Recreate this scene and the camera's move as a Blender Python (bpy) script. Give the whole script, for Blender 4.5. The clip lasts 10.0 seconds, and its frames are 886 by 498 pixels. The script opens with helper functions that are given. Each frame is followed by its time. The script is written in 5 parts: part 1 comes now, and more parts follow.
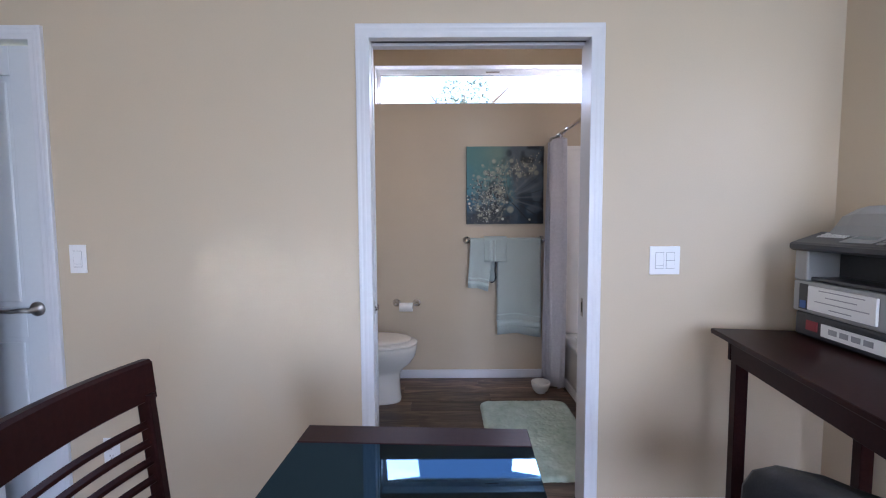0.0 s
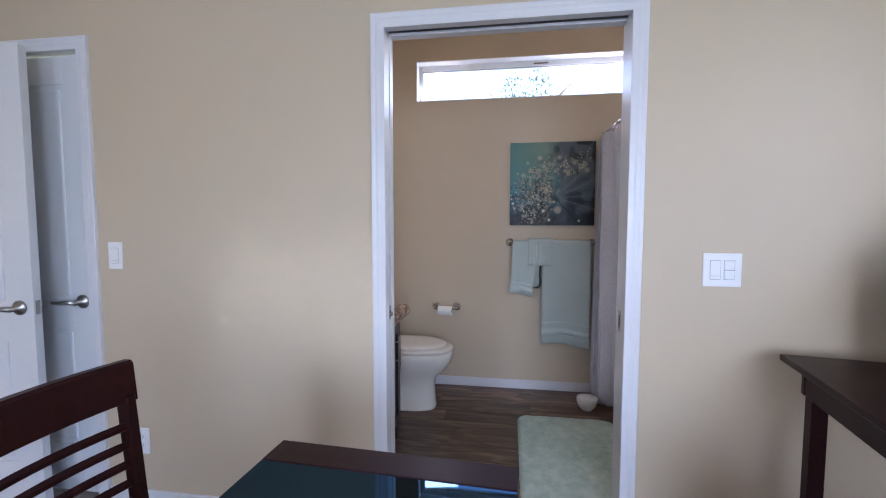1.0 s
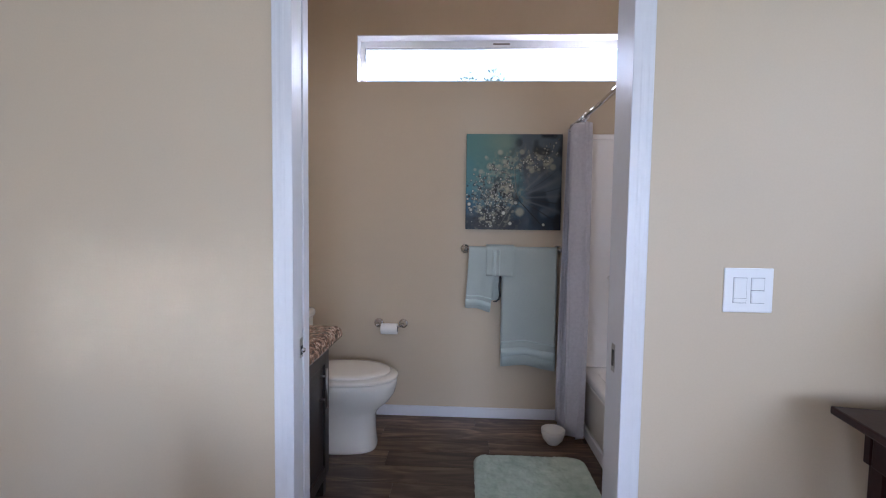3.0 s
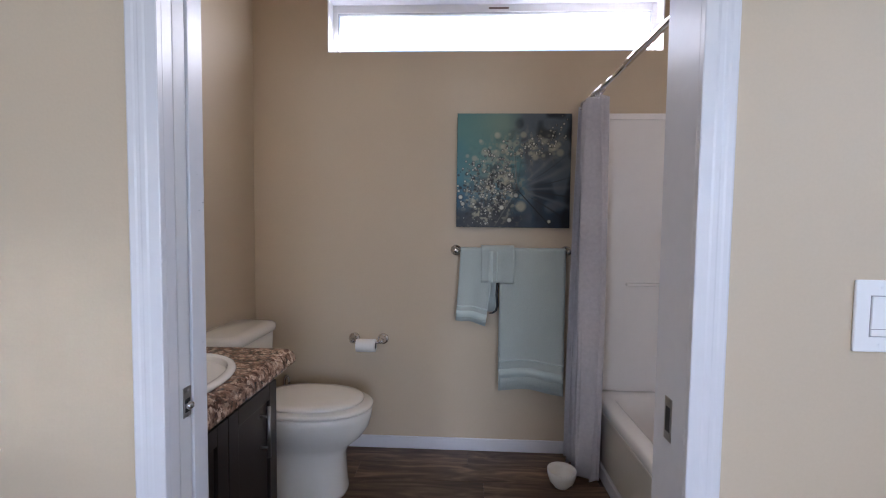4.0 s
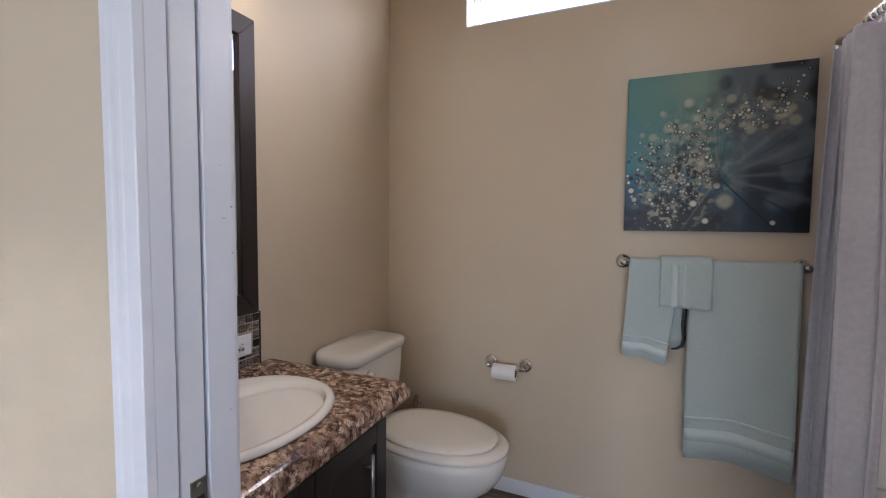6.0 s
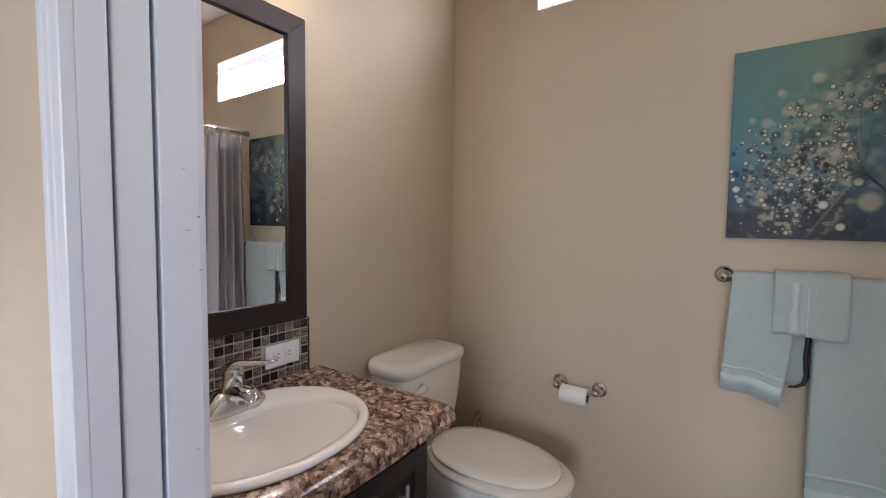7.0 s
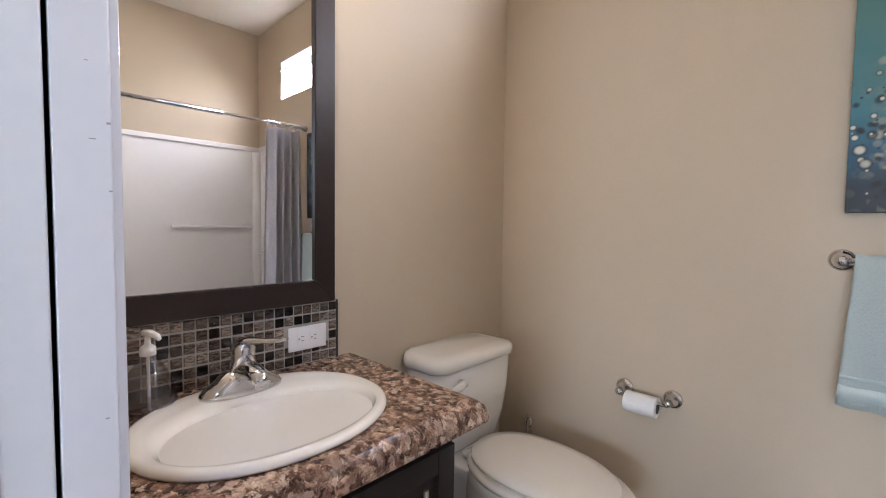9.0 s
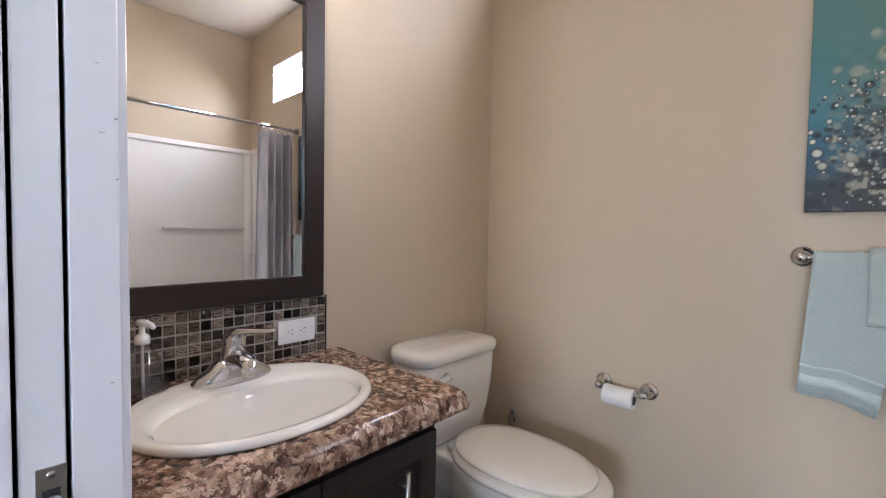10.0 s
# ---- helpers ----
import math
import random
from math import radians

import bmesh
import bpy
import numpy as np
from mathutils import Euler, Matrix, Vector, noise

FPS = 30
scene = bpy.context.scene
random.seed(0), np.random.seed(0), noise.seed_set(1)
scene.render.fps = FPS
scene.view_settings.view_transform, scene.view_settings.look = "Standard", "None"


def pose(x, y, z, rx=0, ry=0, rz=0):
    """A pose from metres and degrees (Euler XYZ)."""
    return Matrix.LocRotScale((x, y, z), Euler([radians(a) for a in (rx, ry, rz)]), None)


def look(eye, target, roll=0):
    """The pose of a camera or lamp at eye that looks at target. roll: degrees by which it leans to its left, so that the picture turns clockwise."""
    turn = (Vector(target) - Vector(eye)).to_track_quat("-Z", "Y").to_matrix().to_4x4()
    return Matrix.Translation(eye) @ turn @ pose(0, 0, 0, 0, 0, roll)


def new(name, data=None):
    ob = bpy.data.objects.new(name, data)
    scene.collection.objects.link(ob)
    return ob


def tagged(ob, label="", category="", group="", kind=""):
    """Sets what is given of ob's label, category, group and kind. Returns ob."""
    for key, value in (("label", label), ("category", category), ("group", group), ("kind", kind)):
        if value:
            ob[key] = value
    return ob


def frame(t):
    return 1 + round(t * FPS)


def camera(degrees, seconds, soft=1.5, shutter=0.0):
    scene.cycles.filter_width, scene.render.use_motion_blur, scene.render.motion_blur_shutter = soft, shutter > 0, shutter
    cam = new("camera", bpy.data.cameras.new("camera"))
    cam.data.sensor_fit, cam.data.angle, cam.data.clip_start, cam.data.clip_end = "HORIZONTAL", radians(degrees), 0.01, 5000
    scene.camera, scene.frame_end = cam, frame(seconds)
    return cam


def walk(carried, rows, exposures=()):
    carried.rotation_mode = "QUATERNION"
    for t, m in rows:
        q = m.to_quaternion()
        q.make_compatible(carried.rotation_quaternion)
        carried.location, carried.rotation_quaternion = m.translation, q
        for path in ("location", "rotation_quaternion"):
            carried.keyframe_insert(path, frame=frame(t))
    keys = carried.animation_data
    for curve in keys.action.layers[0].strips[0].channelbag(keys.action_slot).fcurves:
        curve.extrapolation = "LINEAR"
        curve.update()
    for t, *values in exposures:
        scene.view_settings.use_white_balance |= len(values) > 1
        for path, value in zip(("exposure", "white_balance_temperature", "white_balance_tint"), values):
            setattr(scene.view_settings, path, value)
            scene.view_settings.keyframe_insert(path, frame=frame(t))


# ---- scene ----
cam = camera(92.06, 10.0, soft=1.1)
PATH = [
    (0, (-0.1623, -1.806, 1.2988), (-0.1574, 0.1893, 1.1625), -0.31),
    (0.5, (-0.0664, -1.7347, 1.3004), (-0.2534, 0.2519, 1.1647), -0.19),
    (1, (0.0262, -1.6557, 1.2975), (-0.2756, 0.317, 1.1653), 0.03),
    (1.5, (0.0319, -1.5324, 1.2845), (-0.2748, 0.4398, 1.1567), 0.27),
    (2, (0.0075, -1.388, 1.2898), (-0.2481, 0.5917, 1.1657), 0.49),
    (2.5, (0.0045, -1.2905, 1.28), (-0.1577, 0.6994, 1.162), 0.65),
    (3, (0.0113, -1.1779, 1.2855), (-0.0744, 0.8172, 1.1749), 0.76),
    (4.3, (0.079, -0.635, 1.256), (-0.013, 1.36, 1.155), 0.60),
    (4.5, (0.0804, -0.5966, 1.2577), (-0.0403, 1.3971, 1.1542), 0.62),
    (5, (0.0734, -0.52, 1.2714), (-0.224, 1.455, 1.1656), 0.61),
    (5.5, (0.0659, -0.4171, 1.2723), (-0.4849, 1.5023, 1.161), 0.67),
    (6, (0.0476, -0.3175, 1.2831), (-0.7416, 1.5165, 1.1654), 0.52),
    (7.5, (0.0857, -0.0561, 1.3083), (-1.189, 1.479, 1.1714), 0.89),
    (8, (0.0506, 0.0227, 1.3146), (-1.3216, 1.4705, 1.1692), 0.67),
    (8.5, (0.0203, 0.0508, 1.2593), (-1.3664, 1.4869, 1.1383), 0.70),
    (9, (0.0588, 0.0369, 1.2098), (-1.3272, 1.4752, 1.1083), 0.76),
    (9.5, (0.1002, 0.0203, 1.1889), (-1.2857, 1.4599, 1.104), 0.89),
    (10, (0.1161, 0.013, 1.189), (-1.2458, 1.4756, 1.1099), 0.93),
]
# Exposure follows the clip's own drift as the walk leaves the bright room.
EXPOSURES = [(0.0, 3.32, 5650, 20), (2.5, 3.22, 5650, 19), (4.5, 3.13, 5980, 19), (5.5, 3.36, 6080, 19), (6.2, 3.28, 6080, 18), (7.5, 3.52, 6300, 18), (8.1, 3.49, 6280, 18), (8.5, 3.79, 6130, 17), (9.0, 3.83, 6030, 17), (10.0, 3.85, 5960, 17)]
walk(cam, [(t, look(eye, target, roll)) for t, eye, target, roll in PATH], EXPOSURES)

# ---- world, sun and window light ----
world = bpy.data.worlds.new("sky")
scene.world = world
world.use_nodes = True
wn = world.node_tree.nodes
sky = wn.new("ShaderNodeTexSky")
sky.sky_type = "NISHITA"
sky.sun_disc = False
sky.sun_elevation = radians(48)
sky.sun_rotation = radians(-130)
sky.dust_density = 5.0
sky.ozone_density = 1.0
wn["Background"].inputs["Strength"].default_value = 0.15
world.node_tree.links.new(sky.outputs["Color"], wn["Background"].inputs["Color"])


def area_light(name, eye, target, w, h, watts, colour):
    data = bpy.data.lights.new(name, "AREA")
    data.shape, data.size, data.size_y = "RECTANGLE", w, h
    data.energy, data.color = watts, colour
    ob = new(name, data)
    ob.matrix_world = look(eye, target)
    return ob


sun_data = bpy.data.lights.new("sun", "SUN")
sun_data.energy, sun_data.angle, sun_data.color = 1.0, radians(10), (1.0, 0.95, 0.88)
sun = new("sun", sun_data)
sun.matrix_world = look((-4.2, -3.5, 6.0), (0, 0, 0))

# daylight in the window openings
area_light("bath_window_light", (-0.512, 1.772, 2.345), (-0.30, 0.772, 1.20), 0.27, 0.21, 0.5, (1.0, 0.965, 0.93))
area_light("bath_window_light", (0.765, 1.772, 2.345), (0.45, 0.772, 1.20), 0.64, 0.21, 2.1, (1.0, 0.965, 0.93))
area_light("back_window_light", (0.745, -3.73, 1.38), (0.45, -1.5, 1.15), 1.25, 1.25, 4.9, (0.69, 0.85, 1.0))
area_light("side_window_light", (1.56, -0.98, 1.82), (0.4, -0.6, 1.2), 0.16, 0.16, 0.32, (0.69, 0.85, 1.0))
area_light("left_window_light", (-1.475, -3.73, 1.60), (-0.5, -0.5, 1.2), 0.50, 1.0, 2.6, (0.69, 0.85, 1.0))
# the two bulbs of the vanity light over the mirror
for bulb_y in (0.30, 0.58):
    bulb = bpy.data.lights.new("vanity_bulb", "POINT")
    bulb.energy, bulb.color, bulb.shadow_soft_size = 0.24, (1.0, 0.90, 0.76), 0.03
    new("vanity_bulb", bulb).location = (-0.900, bulb_y, 2.132)
# added lamp outside: throws the bright wall patch through a small added opening
wall_patch = area_light("wall_patch_light", (-0.1, -12.0, 1.25), (-0.87, 0.0, 0.98), 0.20, 0.16, 0.145, (0.85, 0.93, 1.0))
wall_patch.data.spread = radians(10)


# ---- materials ----
def mat(name, colour, rough=0.6, metal=0.0, spots=None, grain=0.0, bump=0.0, scale=60.0, spec=0.5, coat=0.0):
    """A principled material with a soft large mottling and a fine grain and relief."""
    m = bpy.data.materials.new(name)
    m.use_nodes = True
    n, l = m.node_tree.nodes, m.node_tree.links
    b = n["Principled BSDF"]
    b.inputs["Roughness"].default_value = rough
    b.inputs["Metallic"].default_value = metal
    b.inputs["Specular IOR Level"].default_value = spec
    b.inputs["Coat Weight"].default_value = coat
    co = n.new("ShaderNodeTexCoord")
    big = n.new("ShaderNodeTexNoise")
    big.inputs["Scale"].default_value = 2.3
    big.inputs["Detail"].default_value = 4
    fine = n.new("ShaderNodeTexNoise")
    fine.inputs["Scale"].default_value = scale
    fine.inputs["Detail"].default_value = 5
    l.new(co.outputs["Object"], big.inputs["Vector"])
    l.new(co.outputs["Object"], fine.inputs["Vector"])
    add = n.new("ShaderNodeMath")
    add.operation = "ADD"
    l.new(big.outputs["Fac"], add.inputs[0])
    l.new(fine.outputs["Fac"], add.inputs[1])
    ramp = n.new("ShaderNodeMapRange")
    ramp.inputs["From Min"].default_value, ramp.inputs["From Max"].default_value = 0.6, 1.4
    l.new(add.outputs[0], ramp.inputs["Value"])
    mix = n.new("ShaderNodeMix")
    mix.data_type = "RGBA"
    dark = spots or tuple(c * (1 - grain) for c in colour)
    mix.inputs["A"].default_value = (*dark, 1)
    mix.inputs["B"].default_value = (*colour, 1)
    l.new(ramp.outputs["Result"], mix.inputs["Factor"])
    l.new(mix.outputs["Result"], b.inputs["Base Color"])
    if bump:
        bp = n.new("ShaderNodeBump")
        bp.inputs["Strength"].default_value = bump
        bp.inputs["Distance"].default_value = 0.002
        l.new(fine.outputs["Fac"], bp.inputs["Height"])
        l.new(bp.outputs["Normal"], b.inputs["Normal"])
    return m


PAINT = mat("tan wall paint", (0.578, 0.478, 0.355), 0.55, grain=0.05, bump=0.12, scale=160, spec=0.35)
CEIL = mat("ceiling paint", (0.72, 0.66, 0.57), 0.8, grain=0.06, bump=0.4, scale=70)
CANVASEDGE = mat("dark canvas edge", (0.02, 0.035, 0.045), 0.7, grain=0.3)
TRIM = mat("white trim paint", (0.70, 0.70, 0.735), 0.32, grain=0.05, bump=0.05, scale=40)
DOORPAINT = mat("white door paint", (0.69, 0.70, 0.72), 0.38, grain=0.05, bump=0.08, scale=50)
VINYL = mat("white vinyl", (0.82, 0.83, 0.84), 0.35, grain=0.03)
PLASTIC = mat("white plastic", (0.82, 0.82, 0.83), 0.35, grain=0.02)
SLOT = mat("dark slot", (0.02, 0.02, 0.02), 0.6)
TRACK = mat("dark track metal", (0.05, 0.05, 0.055), 0.5, 0.6)
CHROME = mat("chrome", (0.66, 0.66, 0.67), 0.07, 1.0, grain=0.05)
NICKEL = mat("satin nickel", (0.42, 0.40, 0.38), 0.28, 1.0, grain=0.15)
PORCELAIN = mat("white porcelain", (0.84, 0.81, 0.76), 0.06, grain=0.02, coat=0.4)
SEATPLASTIC = mat("toilet seat plastic", (0.83, 0.78, 0.71), 0.10, grain=0.02)
FIBREGLASS = mat("white fibreglass", (0.89, 0.865, 0.845), 0.2, grain=0.03, bump=0.03, scale=30)
# white tub front, with its shade and floor reflection put into the colour
APRONSHADE = mat("shaded tub apron", (0.60, 0.55, 0.50), 0.3, grain=0.06)
ESPRESSO = mat("espresso cabinet wood", (0.030, 0.021, 0.018), 0.32, grain=0.4, bump=0.08, scale=90)
MAHOGANY = mat("dark mahogany wood", (0.030, 0.009, 0.0065), 0.34, grain=0.5, bump=0.06, scale=70, spec=0.14)
# blue specular tint stands in for the window's blue-violet sheen on the wood
MAHOGANY.node_tree.nodes["Principled BSDF"].inputs["Specular Tint"].default_value = (0.55, 0.58, 1.0, 1)
FRAMEWOOD = mat("dark mirror frame wood", (0.030, 0.019, 0.017), 0.4, grain=0.35, bump=0.06, scale=80, spec=0.3)
LEATHER = mat("black leather", (0.018, 0.019, 0.022), 0.42, grain=0.3, bump=0.4, scale=140)
GREYPLASTIC = mat("grey printer plastic", (0.30, 0.30, 0.295), 0.45, grain=0.05, bump=0.15, scale=220)
DARKPLASTIC = mat("charcoal printer plastic", (0.030, 0.031, 0.036), 0.4, grain=0.1, bump=0.15, scale=220)
PAPER = mat("paper", (0.78, 0.78, 0.77), 0.7, grain=0.02)
TISSUE = mat("toilet tissue", (0.84, 0.83, 0.81), 0.9, grain=0.04, bump=0.3, scale=150)
GREYINK = mat("grey print", (0.30, 0.30, 0.32), 0.7)
REDINK = mat("red print", (0.25, 0.035, 0.045), 0.6)
BLUEINK = mat("blue print", (0.05, 0.12, 0.35), 0.6)
SCREEN = mat("grey display", (0.30, 0.33, 0.33), 0.2)
BOWLCERAMIC = mat("white ceramic", (0.78, 0.76, 0.72), 0.25, grain=0.04)
GROUT = mat("pale grout", (0.46, 0.43, 0.385), 0.8, grain=0.15, bump=0.2, scale=200)
BARK = mat("bark", (0.10, 0.075, 0.055), 0.9, grain=0.4, bump=0.6, scale=30)
LEAF = mat("leaves", (0.07, 0.11, 0.07), 0.6, spots=(0.035, 0.07, 0.035))
GRASS = mat("grass ground", (0.07, 0.10, 0.04), 0.9, spots=(0.10, 0.09, 0.05), bump=0.5, scale=12)
BROWNTAG = mat("brown tag", (0.16, 0.11, 0.09), 0.5)


def nodes_of(name, rough):
    m = bpy.data.materials.new(name)
    m.use_nodes = True
    n, l = m.node_tree.nodes, m.node_tree.links
    b = n["Principled BSDF"]
    b.inputs["Roughness"].default_value = rough
    co = n.new("ShaderNodeTexCoord")
    return m, n, l, b, co


def add_ramp(n, stops):
    r = n.new("ShaderNodeValToRGB")
    e = r.color_ramp.elements
    while len(e) < len(stops):
        e.new(0.5)
    for k, (p, c) in zip(e, stops):
        k.position, k.color = p, (*c, 1)
    return r


def cloth(name, colour, shade, weave, bump):
    m = mat(name, colour, 0.92, spots=shade, bump=bump, scale=weave, spec=0.15)
    m.node_tree.nodes["Principled BSDF"].inputs["Sheen Weight"].default_value = 0.25
    return m


TOWEL = cloth("sage terry towel", (0.45, 0.508, 0.492), (0.375, 0.43, 0.415), 190, 1.0)
TOWELBAND = cloth("sage towel band", (0.52, 0.60, 0.58), (0.47, 0.55, 0.53), 250, 0.3)
CURTAIN = cloth("grey curtain cloth", (0.59, 0.57, 0.61), (0.45, 0.44, 0.485), 60, 0.6)
RUG = cloth("sage shaggy rug", (0.56, 0.64, 0.57), (0.27, 0.36, 0.30), 22, 1.0)


def wood_floor():
    m, n, l, b, co = nodes_of("brown vinyl plank", 0.38)
    info = n.new("ShaderNodeObjectInfo")
    mp = n.new("ShaderNodeMapping")
    mp.inputs["Scale"].default_value = (2.0, 13, 13)
    off = n.new("ShaderNodeCombineXYZ")
    mul = n.new("ShaderNodeMath")
    mul.operation = "MULTIPLY"
    mul.inputs[1].default_value = 40
    l.new(info.outputs["Random"], mul.inputs[0])
    l.new(mul.outputs[0], off.inputs["X"])
    l.new(mul.outputs[0], off.inputs["Y"])
    l.new(off.outputs[0], mp.inputs["Location"])
    l.new(co.outputs["Object"], mp.inputs["Vector"])
    no = n.new("ShaderNodeTexNoise")
    no.inputs["Scale"].default_value = 1.6
    no.inputs["Detail"].default_value = 8
    no.inputs["Distortion"].default_value = 1.2
    l.new(mp.outputs[0], no.inputs["Vector"])
    r = add_ramp(n, [(0.3, (0.045, 0.026, 0.017)), (0.5, (0.115, 0.070, 0.046)), (0.7, (0.25, 0.165, 0.11))])
    l.new(no.outputs["Fac"], r.inputs["Fac"])
    hsv = n.new("ShaderNodeHueSaturation")
    mr = n.new("ShaderNodeMapRange")
    mr.inputs["To Min"].default_value, mr.inputs["To Max"].default_value = 0.5, 1.35
    l.new(info.outputs["Random"], mr.inputs["Value"])
    l.new(mr.outputs[0], hsv.inputs["Value"])
    l.new(r.outputs["Color"], hsv.inputs["Color"])
    l.new(hsv.outputs[0], b.inputs["Base Color"])
    bp = n.new("ShaderNodeBump")
    bp.inputs["Strength"].default_value = 0.15
    bp.inputs["Distance"].default_value = 0.002
    l.new(no.outputs["Fac"], bp.inputs["Height"])
    l.new(bp.outputs["Normal"], b.inputs["Normal"])
    return m


def granite():
    m, n, l, b, co = nodes_of("brown granite laminate", 0.16)
    big = n.new("ShaderNodeTexNoise")
    big.inputs["Scale"].default_value = 30
    big.inputs["Detail"].default_value = 6
    big.inputs["Roughness"].default_value = 0.8
    big.inputs["Distortion"].default_value = 0.35
    l.new(co.outputs["Object"], big.inputs["Vector"])
    vo = n.new("ShaderNodeTexVoronoi")
    vo.inputs["Scale"].default_value = 82
    vec = n.new("ShaderNodeMix")
    vec.data_type = "RGBA"
    vec.inputs["Factor"].default_value = 0.05
    l.new(co.outputs["Object"], vec.inputs["A"])
    l.new(big.outputs["Color"], vec.inputs["B"])
    l.new(vec.outputs["Result"], vo.inputs["Vector"])
    r1 = add_ramp(n, [(0.38, (0.008, 0.004, 0.003)), (0.45, (0.05, 0.022, 0.014)), (0.5, (0.15, 0.078, 0.05)), (0.55, (0.34, 0.21, 0.145)), (0.63, (0.58, 0.44, 0.34))])
    l.new(big.outputs["Fac"], r1.inputs["Fac"])
    sep = n.new("ShaderNodeSeparateColor")
    l.new(vo.outputs["Color"], sep.inputs[0])
    r2 = add_ramp(n, [(0.0, (0.010, 0.005, 0.004)), (0.22, (0.055, 0.026, 0.018)), (0.45, (0.16, 0.09, 0.06)), (0.72, (0.36, 0.235, 0.165)), (1.0, (0.62, 0.48, 0.37))])
    l.new(sep.outputs[0], r2.inputs["Fac"])
    mix = n.new("ShaderNodeMix")
    mix.data_type = "RGBA"
    mix.inputs["Factor"].default_value = 0.6
    l.new(r1.outputs["Color"], mix.inputs["A"])
    l.new(r2.outputs["Color"], mix.inputs["B"])
    # fine dark cracks between the flakes
    crack = n.new("ShaderNodeTexVoronoi")
    crack.feature = "DISTANCE_TO_EDGE"
    crack.inputs["Scale"].default_value = 48
    l.new(vec.outputs["Result"], crack.inputs["Vector"])
    thin = n.new("ShaderNodeMapRange")
    thin.inputs["From Min"].default_value, thin.inputs["From Max"].default_value = 0.02, 0.11
    thin.inputs["To Min"].default_value, thin.inputs["To Max"].default_value = 0.85, 0.0
    l.new(crack.outputs["Distance"], thin.inputs["Value"])
    dark = n.new("ShaderNodeMix")
    dark.data_type = "RGBA"
    l.new(maths(n, l, "MULTIPLY", thin.outputs["Result"], sep.outputs[1]), dark.inputs["Factor"])
    hs = n.new("ShaderNodeHueSaturation")
    hs.inputs["Value"].default_value = 1.4
    l.new(mix.outputs["Result"], hs.inputs["Color"])
    l.new(hs.outputs[0], dark.inputs["A"])
    dark.inputs["B"].default_value = (0.03, 0.016, 0.012, 1)
    l.new(dark.outputs["Result"], b.inputs["Base Color"])
    return m


def mosaic():
    m, n, l, b, co = nodes_of("smoky glass mosaic", 0.1)
    info = n.new("ShaderNodeObjectInfo")
    no = n.new("ShaderNodeTexNoise")
    no.inputs["Scale"].default_value = 70
    no.inputs["Distortion"].default_value = 2.0
    no.noise_dimensions = "4D"
    mul = n.new("ShaderNodeMath")
    mul.operation = "MULTIPLY"
    mul.inputs[1].default_value = 90
    l.new(info.outputs["Random"], mul.inputs[0])
    l.new(mul.outputs[0], no.inputs["W"])
    mp = n.new("ShaderNodeMapping")
    mp.inputs["Scale"].default_value = (1, 0.5, 2.2)
    l.new(co.outputs["Object"], mp.inputs["Vector"])
    l.new(mp.outputs[0], no.inputs["Vector"])
    r1 = add_ramp(n, [(0.0, (0.008, 0.006, 0.006)), (0.2, (0.018, 0.013, 0.011)), (0.35, (0.085, 0.064, 0.050)), (0.7, (0.16, 0.13, 0.106)), (1.0, (0.29, 0.25, 0.21))])
    l.new(info.outputs["Random"], r1.inputs["Fac"])
    r2 = add_ramp(n, [(0.38, (0.25, 0.21, 0.18)), (0.62, (1.5, 1.45, 1.4))])
    l.new(no.outputs["Fac"], r2.inputs["Fac"])
    mix = n.new("ShaderNodeMix")
    mix.data_type, mix.blend_type = "RGBA", "MULTIPLY"
    mix.inputs["Factor"].default_value = 1
    l.new(r1.outputs["Color"], mix.inputs["A"])
    l.new(r2.outputs["Color"], mix.inputs["B"])
    l.new(mix.outputs["Result"], b.inputs["Base Color"])
    return m


def maths(n, l, op, a, b=None, c=None):
    k = n.new("ShaderNodeMath")
    k.operation = op
    for i, v in enumerate((a, b, c)):
        if v is None:
            continue
        if isinstance(v, (int, float)):
            k.inputs[i].default_value = v
        else:
            l.new(v, k.inputs[i])
    return k.outputs[0]


def canvas_print():
    """The print's colours lie on the fine grid of its front."""
    m, n, l, b, co = nodes_of("dewdrop photo print", 0.42)
    at = n.new("ShaderNodeAttribute")
    at.attribute_name = "print"
    weave = n.new("ShaderNodeTexNoise")
    weave.inputs["Scale"].default_value = 700
    l.new(co.outputs["Object"], weave.inputs["Vector"])
    bp = n.new("ShaderNodeBump")
    bp.inputs["Strength"].default_value = 0.15
    bp.inputs["Distance"].default_value = 0.0006
    l.new(weave.outputs["Fac"], bp.inputs["Height"])
    l.new(bp.outputs["Normal"], b.inputs["Normal"])
    l.new(at.outputs["Color"], b.inputs["Base Color"])
    b.inputs["Specular IOR Level"].default_value = 0.3
    return m


def glass(name, tint=(1, 1, 1), rough=0.0, gloss=0.06):
    m = bpy.data.materials.new(name)
    m.use_nodes = True
    n, l = m.node_tree.nodes, m.node_tree.links
    out = n["Material Output"]
    n.remove(n["Principled BSDF"])
    tr = n.new("ShaderNodeBsdfTransparent")
    tr.inputs["Color"].default_value = (*tint, 1)
    gl = n.new("ShaderNodeBsdfGlossy")
    gl.inputs["Roughness"].default_value = rough
    mx = n.new("ShaderNodeMixShader")
    mx.inputs[0].default_value = gloss
    l.new(tr.outputs[0], mx.inputs[1])
    l.new(gl.outputs[0], mx.inputs[2])
    l.new(mx.outputs[0], out.inputs["Surface"])
    return m


